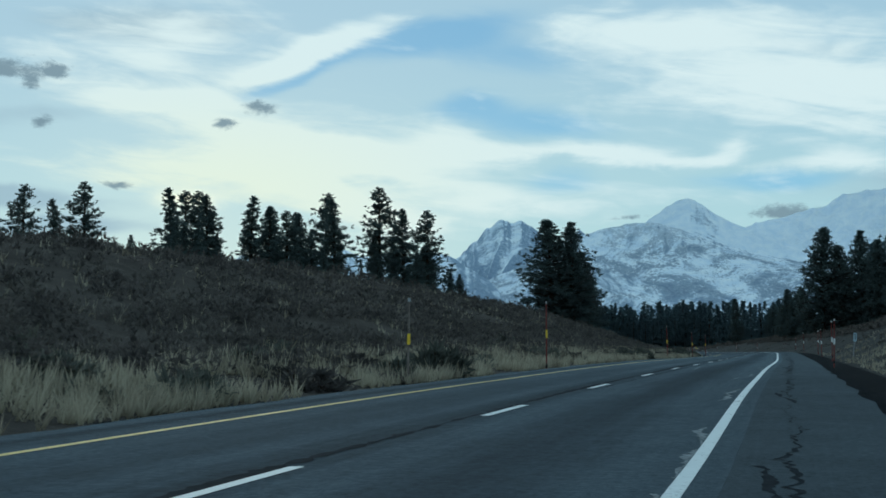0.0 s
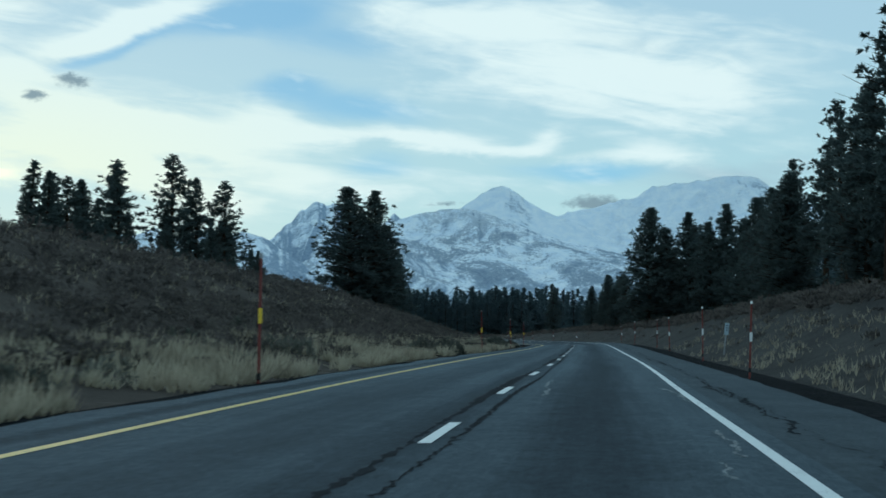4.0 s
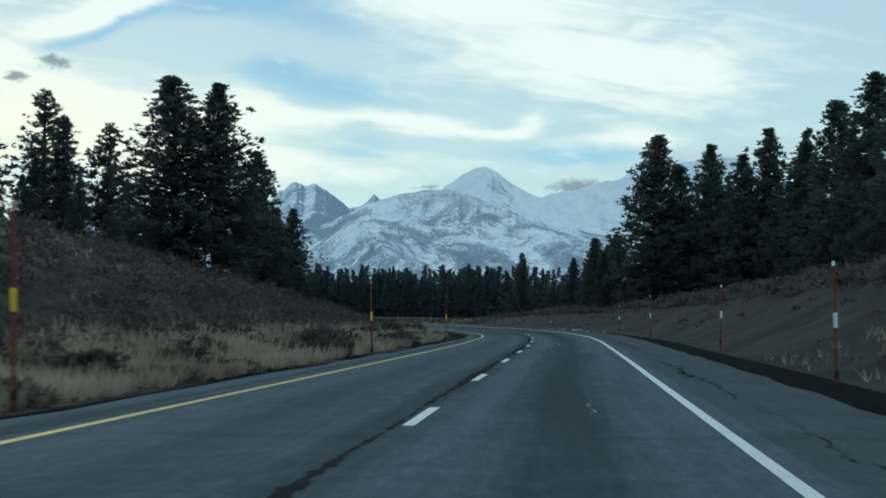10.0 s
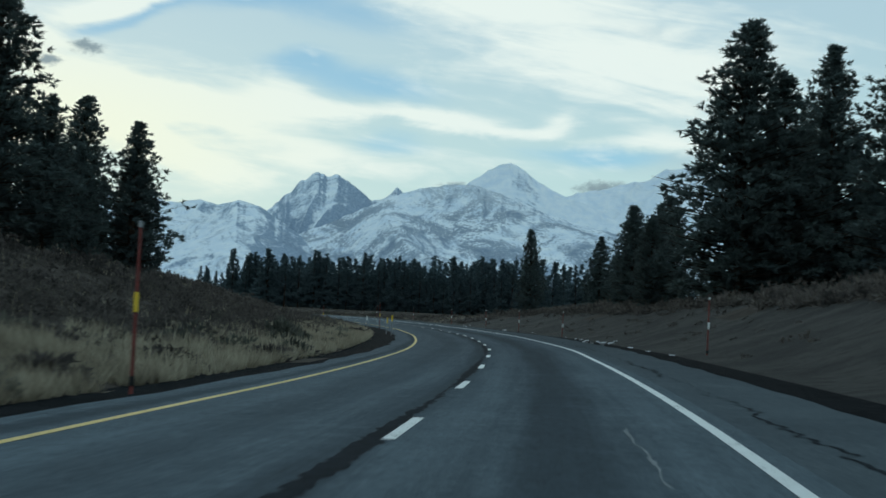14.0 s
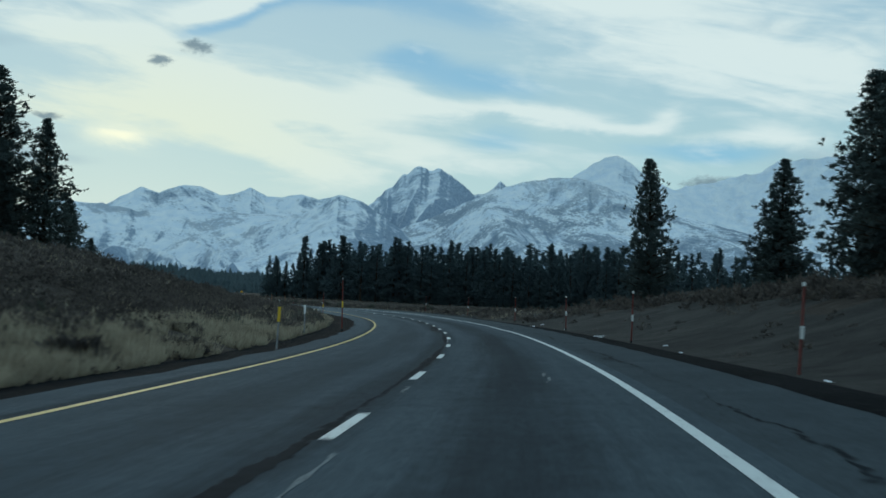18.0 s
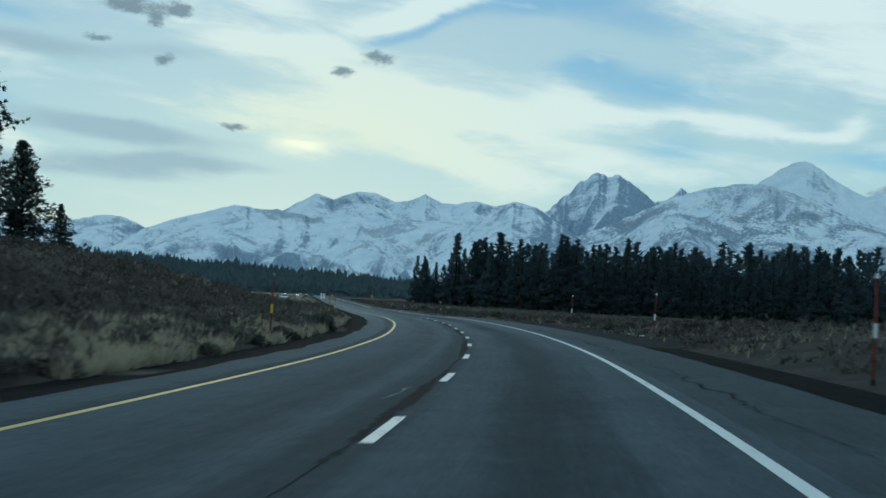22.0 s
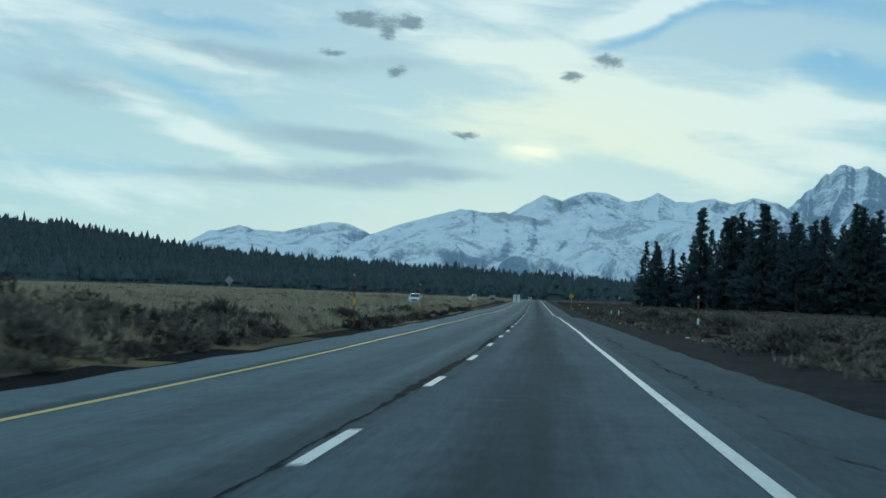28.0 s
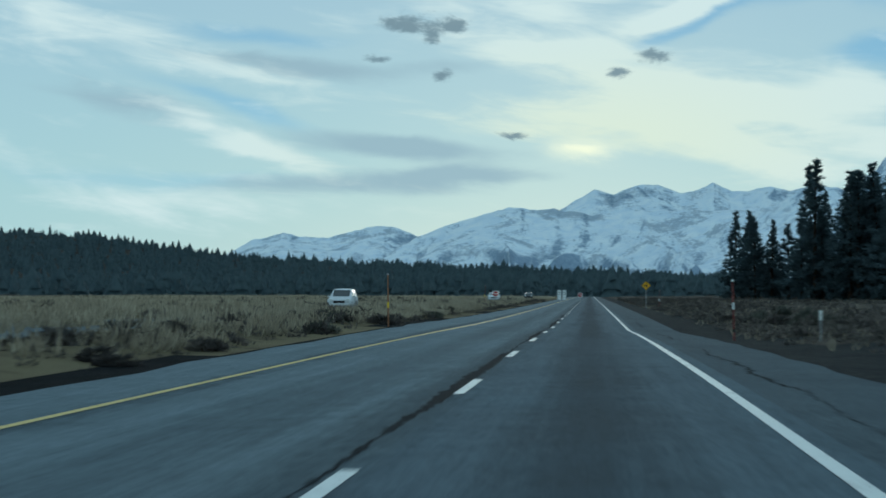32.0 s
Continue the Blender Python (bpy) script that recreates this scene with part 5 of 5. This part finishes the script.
def plate_sign(x, y, z, turn, wide, high, up, face, label, disc=None, bars=0, lean=0.0):
    root = empty("road_sign", label, "road sign")
    part("post", slab(0.08, 0.06, up + 0.5, (0, 0.05, up / 2 - 0.25), 0.006), "steel", root)
    part("plate", slab(wide, 0.012, high, (0, 0, up), 0.004), face, root)
    if disc:
        bm = bmesh.new()
        bmesh.ops.create_cone(bm, cap_ends=True, segments=28, radius1=wide * 0.44, radius2=wide * 0.44, depth=0.006,
                              matrix=Matrix.Translation((0, -0.010, up)) @ Matrix.Rotation(radians(90), 4, "X"))
        part("disc", bm, disc, root)
        part("white_bar", slab(wide * 0.62, 0.006, high * 0.12, (0, -0.016, up), 0), "pale", root)
    for k in range(bars):
        part("text_bar", slab(wide * 0.55, 0.006, high * 0.07, (0, -0.010, up + high * (0.28 - 0.19 * k)), 0), "black", root)
    root.matrix_basis = pose(x, y, z, 0, lean, turn)
    return root


diamond_sign(-24.47, 805.98, -4.65, 10, 0.76, "signyellow", "yellow diamond side-road warning sign on a steel post", True)
diamond_sign(-43.99, 688.81, -4.58, 12, 0.80, "steel", "grey bare back of a diamond warning sign", False)
plate_sign(27.97, 118.27, -2.05, 14, 0.30, 0.72, 1.9, "signblue", "pale blue-grey marker plate leaning on a steel post", bars=3, lean=6)
plate_sign(-60.28, 867.72, -5.56, 10, 1.0, 1.0, 2.1, "pale", "red and white warning sign beside the median", disc="signred")
plate_sign(-68.16, 966.34, -5.72, 10, 1.0, 1.0, 2.1, "pale", "red and white warning sign at the far junction", disc="signred")
plate_sign(-70.62, 955.83, -6.24, 10, 0.8, 2.2, 2.6, "pale", "tall white panel sign at the far junction", bars=2)
plate_sign(-69.48, 956.01, -6.23, 10, 0.8, 2.2, 2.6, "pale", "tall white panel sign at the far junction", bars=2)


# ---- the other carriageway and its cars ----
def wheel(parent, x, y, r=0.36):
    bm = bmesh.new()
    bmesh.ops.create_cone(bm, cap_ends=True, segments=20, radius1=r, radius2=r, depth=0.24, matrix=Matrix.Translation((x, y, r)) @ Matrix.Rotation(radians(90), 4, "Y"))
    bmesh.ops.bevel(bm, geom=[e for e in bm.edges if len(e.link_faces) == 2 and e.calc_face_angle() > 0.8], offset=0.04, segments=2, affect="EDGES")
    tyre = part("wheel", bm, "rubber", parent)
    bm = bmesh.new()
    bmesh.ops.create_cone(bm, cap_ends=True, segments=16, radius1=r * 0.62, radius2=r * 0.55, depth=0.26, matrix=Matrix.Translation((x, y, r)) @ Matrix.Rotation(radians(90), 4, "Y"))
    part("rim", bm, "steel", tyre)


def profile_body(outline, wide, tuck, bev):
    """A car shell: a side outline (y, z) pulled across its width, drawn in towards the roof."""
    bm = bmesh.new()
    rows = []
    for sx in (-1, -0.72, 0, 0.72, 1):
        rows.append([bm.verts.new((sx * wide / 2 * (1 - tuck * max(0, (z - 0.95)) / 0.7), y * (1 - 0.03 * abs(sx) ** 3), z * (1 - 0.015 * abs(sx) ** 4))) for y, z in outline])
    n = len(outline)
    for a, b in zip(rows[:-1], rows[1:]):
        for i in range(n):
            bm.faces.new((a[i], b[i], b[(i + 1) % n], a[(i + 1) % n]))
    bm.faces.new(rows[0])
    bm.faces.new(rows[-1][::-1])
    bmesh.ops.recalc_face_normals(bm, faces=bm.faces[:])
    for f in bm.faces:
        f.smooth = True
    return bm


def car(label, paint_name, x, y, z, turn, tall=1.72):
    """An estate car or off-roader, nose towards -y."""
    root = empty("car", label, "car")
    k = tall / 1.72
    hull = [(-2.25, 0.42), (-2.32, 0.62), (-2.25, 0.88), (-1.25, 1.06), (-0.35, 1.62 * k), (0.4, 1.72 * k), (1.5, 1.68 * k), (2.1, 1.15), (2.25, 0.95), (2.25, 0.45), (1.7, 0.28), (-1.8, 0.28)]
    part("body", profile_body(hull, 1.86, 0.22, 0.05), paint_name, root)
    for sx in (-1, 1):
        bm = bmesh.new()
        q = [(-0.95, 1.08), (-0.28, 1.52 * k), (0.4, 1.60 * k), (1.35, 1.56 * k), (1.75, 1.12)]
        vs = [bm.verts.new((sx * (0.945 * (1 - 0.22 * (zz - 0.95) / 0.7)), yy, zz)) for yy, zz in q]
        vi = [bm.verts.new((sx * (0.90 * (1 - 0.22 * (zz - 0.95) / 0.7)), yy, zz)) for yy, zz in q]
        bm.faces.new(vs)
        bm.faces.new(vi[::-1])
        for i in range(5):
            bm.faces.new((vs[i], vi[i], vi[(i + 1) % 5], vs[(i + 1) % 5]))
        part("side_window", bm, "glass", root)
        part("headlight", slab(0.36, 0.06, 0.16, (sx * 0.66, -2.27, 0.80), 0.02), "lamp", root)
        part("tail_light", slab(0.16, 0.05, 0.3, (sx * 0.80, 2.22, 0.98), 0.02), "taillamp", root)
        part("mirror", slab(0.16, 0.10, 0.12, (sx * 1.02, -0.85, 1.10), 0.02), paint_name, root)
        for yy in (-1.42, 1.4):
            wheel(root, sx * 0.80, yy)
    for name, a, b, wd in (("windscreen", (-1.18, 1.10), (-0.40, 1.58 * k), 1.34), ("rear_window", (1.58, 1.60 * k), (2.06, 1.20), 1.3)):
        bm = bmesh.new()
        c = ((a[0] + b[0]) / 2, (a[1] + b[1]) / 2)
        ang = math.atan2(b[1] - a[1], b[0] - a[0])
        bmesh.ops.create_cube(bm, size=1.0, matrix=Matrix.Translation((0, c[0], c[1] + 0.02)) @ Matrix.Rotation(ang, 4, "X")
                              @ Matrix.Diagonal((wd, math.dist(a, b), 0.03, 1)))
        part(name, bm, "glass", root)
    part("grille", slab(0.9, 0.05, 0.2, (0, -2.29, 0.66), 0.02), "black", root)
    part("bumper", slab(1.7, 0.12, 0.18, (0, -2.28, 0.46), 0.04), paint_name, root)
    root.matrix_basis = pose(x, y, z, 0, 0, turn)
    return root


OTHER = (-24.9, -17.1)
tagged(ribbon("far_carriageway", 524, 1400, 6, (OTHER[0], sum(OTHER) / 2, OTHER[1]), "shoulder", 0.22), "grey asphalt of the opposite carriageway", "road", kind="structure")
car("white off-roader driving on the opposite carriageway", "carwhite", -38.82, 748.53, float(road_at(*foot(-38.82, 748.53), 0.225)[2]), 14)
car("white estate car on the opposite carriageway", "carwhite", -62.52, 874.60, float(road_at(*foot(-62.52, 874.60), 0.225)[2]), 14, 1.5)
car("dark estate car far along the opposite carriageway", "cardark", -75.06, 945.38, float(road_at(*foot(-75.06, 945.38), 0.225)[2]), 14, 1.5)


# ---- cracks and seams in the asphalt ----
def seam(name, label, mat, s0, s1, d, thick, wander, seed, up=0.004, parent=None):
    """A ragged line along the road, thick and thin by turns."""
    r = np.random.default_rng(seed)
    s = np.arange(s0, s1, 0.2)
    w = wander * (np.sin(s * 0.7 + seed) * 0.5 + np.sin(s * 2.1) * 0.3 + r.normal(0, 0.35, len(s)))
    t = thick * np.clip(0.55 + 0.45 * np.sin(s * 0.21 + seed) + r.normal(0, 0.25, len(s)), 0.05, 1.6)
    S = np.stack([s, s], 1)
    mid = d + (dash_line(s) if d < 0 else 0)
    Dd = np.stack([mid + w - t / 2, mid + w + t / 2], 1)
    return tagged(sheet(name, road_at(S, Dd, up), mat, parent), label, "crack", "cracks in the road", "structure")


for k, s0 in enumerate(range(-20, 720, 60)):
    seam("road_seam", "dark tar seam running beside the lane dashes", "tar", s0, s0 + 60.2, -0.17, 0.24, 0.03, 100 + k)
    seam("shoulder_crack", "ragged dark crack between lane and shoulder", "tar", s0, s0 + 60.2, 0.95, 0.07, 0.14, 200 + k)


def scar(name, label, mat, s0, d0, s1, d1, thick, wander, seed, up=0.005):
    """A wandering crack or patch from one place on the road to another."""
    r = np.random.default_rng(seed)
    n = max(8, int(math.hypot(s1 - s0, (d1 - d0) * 3) / 0.12))
    t = np.linspace(0, 1, n)
    a = np.hypot(s1 - s0, d1 - d0)
    px, py = -(d1 - d0) / a, (s1 - s0) / a
    w = wander * (np.sin(t * 9 + seed) * 0.5 + np.sin(t * 23 + seed) * 0.3 + r.normal(0, 0.2, n))
    th = thick * np.clip(0.7 + 0.4 * np.sin(t * 13 + seed) + r.normal(0, 0.25, n), 0.15, 1.6) / 2
    s, d = s0 + (s1 - s0) * t, d0 + (d1 - d0) * t
    S = np.stack([s + px * (w + th), s + px * (w - th)], 1)
    Dd = np.stack([d + py * (w + th), d + py * (w - th)], 1)
    return tagged(sheet(name, road_at(S, Dd, up), mat), label, "crack", "cracks in the road", "structure")


scar("filled_crack", "pale filled crack wandering along the lane", "filler", 60.25, -2.78, 69.21, -2.99, 0.08, 0.08, 401)
scar("filled_crack", "pale filled crack wandering along the lane", "filler", 51.81, -0.27, 47.92, -0.28, 0.07, 0.10, 402)
scar("filled_crack", "pale filled crack wandering along the lane", "filler", 65.36, -0.24, 58.84, -0.06, 0.10, 0.12, 403)
scar("filled_crack", "pale filled crack wandering along the lane", "filler", 47.19, -0.58, 45.69, -0.66, 0.05, 0.06, 404)
scar("filled_crack", "pale filled crack wandering along the lane", "filler", 96.28, -0.27, 92.04, -0.06, 0.09, 0.10, 405)
scar("filled_crack", "pale filled crack wandering along the lane", "filler", 88.22, -0.21, 86.20, -0.15, 0.10, 0.12, 406)
scar("filled_crack", "pale filled crack wandering along the lane", "filler", 183.70, -2.18, 188.15, -2.19, 0.08, 0.06, 407)
scar("filled_crack", "pale filled crack wandering along the lane", "filler", 209.34, -1.06, 203.23, -0.98, 0.04, 0.04, 408)
scar("filled_crack", "pale filled crack wandering along the lane", "filler", 465.05, -1.42, 470.38, -1.41, 0.03, 0.10, 409)
scar("filled_crack", "pale filled crack wandering along the lane", "filler", 496.90, -2.58, 503.21, -2.49, 0.04, 0.04, 410)
scar("filled_crack", "pale filled crack wandering along the lane", "filler", 518.43, -1.13, 505.65, -1.29, 0.04, 0.04, 411)
scar("filled_crack", "pale filled crack wandering along the lane", "filler", 496.12, -1.53, 507.40, -1.47, 0.03, 0.14, 412)
scar("filled_crack", "pale filled crack wandering along the lane", "filler", 638.95, -1.27, 635.72, -1.13, 0.03, 0.04, 413)
scar("filled_crack", "pale filled crack wandering along the lane", "filler", 621.97, -0.25, 609.80, -0.31, 0.05, 0.06, 414)
scar("filled_crack", "pale filled crack wandering along the lane", "filler", 335.57, -3.73, 341.56, -3.72, 0.07, 0.01, 415)
scar("filled_crack", "pale filled crack wandering along the lane", "filler", 287.41, -3.36, 290.92, -3.38, 0.07, 0.01, 416)
scar("filled_crack", "pale filled crack wandering along the lane", "filler", 300.44, -3.56, 302.05, -3.55, 0.07, 0.02, 417)
scar("filled_crack", "pale filled crack wandering along the lane", "filler", 396.88, -4.22, 400.13, -4.10, 0.05, 0.04, 418)
scar("filled_crack", "pale filled crack wandering along the lane", "filler", 138.76, -1.48, 136.33, -1.42, 0.05, 0.06, 419)
scar("filled_crack", "pale filled crack wandering along the lane", "filler", 307.55, -1.19, 303.31, -1.20, 0.05, 0.08, 420)
scar("filled_crack", "pale filled crack wandering along the lane", "filler", 446.37, -2.98, 449.40, -2.67, 0.04, 0.04, 421)
scar("filled_crack", "pale filled crack wandering along the lane", "filler", 468.72, -1.52, 473.99, -1.40, 0.05, 0.04, 422)
scar("filled_crack", "pale filled crack wandering along the lane", "filler", 12.94, -0.20, 13.89, -0.13, 0.09, 0.08, 423)
scar("filled_crack", "pale filled crack wandering along the lane", "filler", 15.13, -0.05, 22.01, -0.18, 0.10, 0.10, 424)
scar("filled_crack", "pale filled crack wandering along the lane", "filler", 36.44, -0.24, 30.04, -0.31, 0.10, 0.10, 425)
scar("tar_patch", "dark tar patch on the lane", "tar", 360.07, -4.25, 370.70, -4.05, 0.17, 0.12, 426)
scar("tar_patch", "dark tar patch on the lane", "tar", 370.24, -6.40, 371.46, -6.09, 0.17, 0.12, 427)
scar("tar_patch", "dark tar patch on the lane", "tar", 141.50, -6.94, 141.23, -5.71, 0.04, 0.03, 428)
scar("tar_patch", "dark tar patch on the lane", "tar", 140.84, -5.24, 141.70, -4.57, 0.04, 0.03, 429)
scar("tar_patch", "dark tar patch on the lane", "tar", 358.86, -4.01, 373.28, -3.94, 0.21, 0.12, 430)
scar("tar_patch", "dark tar patch on the lane", "tar", 37.26, -3.34, 112.86, -3.50, 0.09, 0.12, 431)
scar("tar_patch", "dark tar patch on the lane", "tar", 109.43, 0.66, 90.64, 0.91, 0.10, 0.18, 432)
scar("tar_patch", "dark tar patch on the lane", "tar", 86.93, 1.00, 82.66, 0.95, 0.09, 0.18, 433)
scar("tar_patch", "dark tar patch on the lane", "tar", 67.77, 0.84, 53.62, 0.96, 0.10, 0.18, 434)
scar("tar_patch", "dark tar patch on the lane", "tar", 53.62, 0.92, 51.47, 0.64, 0.09, 0.06, 435)
scar("tar_patch", "dark tar patch on the lane", "tar", 641.49, 0.62, 641.09, 0.81, 0.21, 0.09, 436)
scar("tar_patch", "dark tar patch on the lane", "tar", 580.42, -7.83, 580.74, -5.29, 0.02, 0.03, 437)
scar("tar_patch", "dark tar patch on the lane", "tar", 608.37, -7.19, 608.51, -5.74, 0.02, 0.03, 438)
scar("tar_patch", "dark tar patch on the lane", "tar", 150.88, 0.84, 147.37, 0.85, 0.10, 0.15, 439)
scar("tar_patch", "dark tar patch on the lane", "tar", 198.55, 0.72, 183.96, 0.89, 0.10, 0.18, 440)
scar("tar_patch", "dark tar patch on the lane", "tar", 318.42, 0.72, 315.04, 0.77, 0.10, 0.15, 441)
scar("tar_patch", "dark tar patch on the lane", "tar", 509.74, 1.30, 498.35, 1.26, 0.09, 0.18, 442)
scar("tar_patch", "dark tar patch on the lane", "tar", 16.45, 0.60, 12.40, 0.91, 0.12, 0.06, 443)
scar("tar_patch", "dark tar patch on the lane", "tar", 34.56, 0.61, 29.16, 1.06, 0.10, 0.06, 444)

for k in range(26):
    r = random.Random(k)
    s0 = -10 + k * 28 + r.uniform(-8, 8)
    scar("cross_crack", "thin dark crack across the lanes", "tar", s0, -9.4, s0 + r.uniform(-1.5, 1.5), r.choice([-4.2, 0.2, 2.2]), 0.025, 0.2, 300 + k)
for root in [*BROAD, *OPEN, *MID, *BUSHES, *KINDS.values()]:
    drop_model(root)
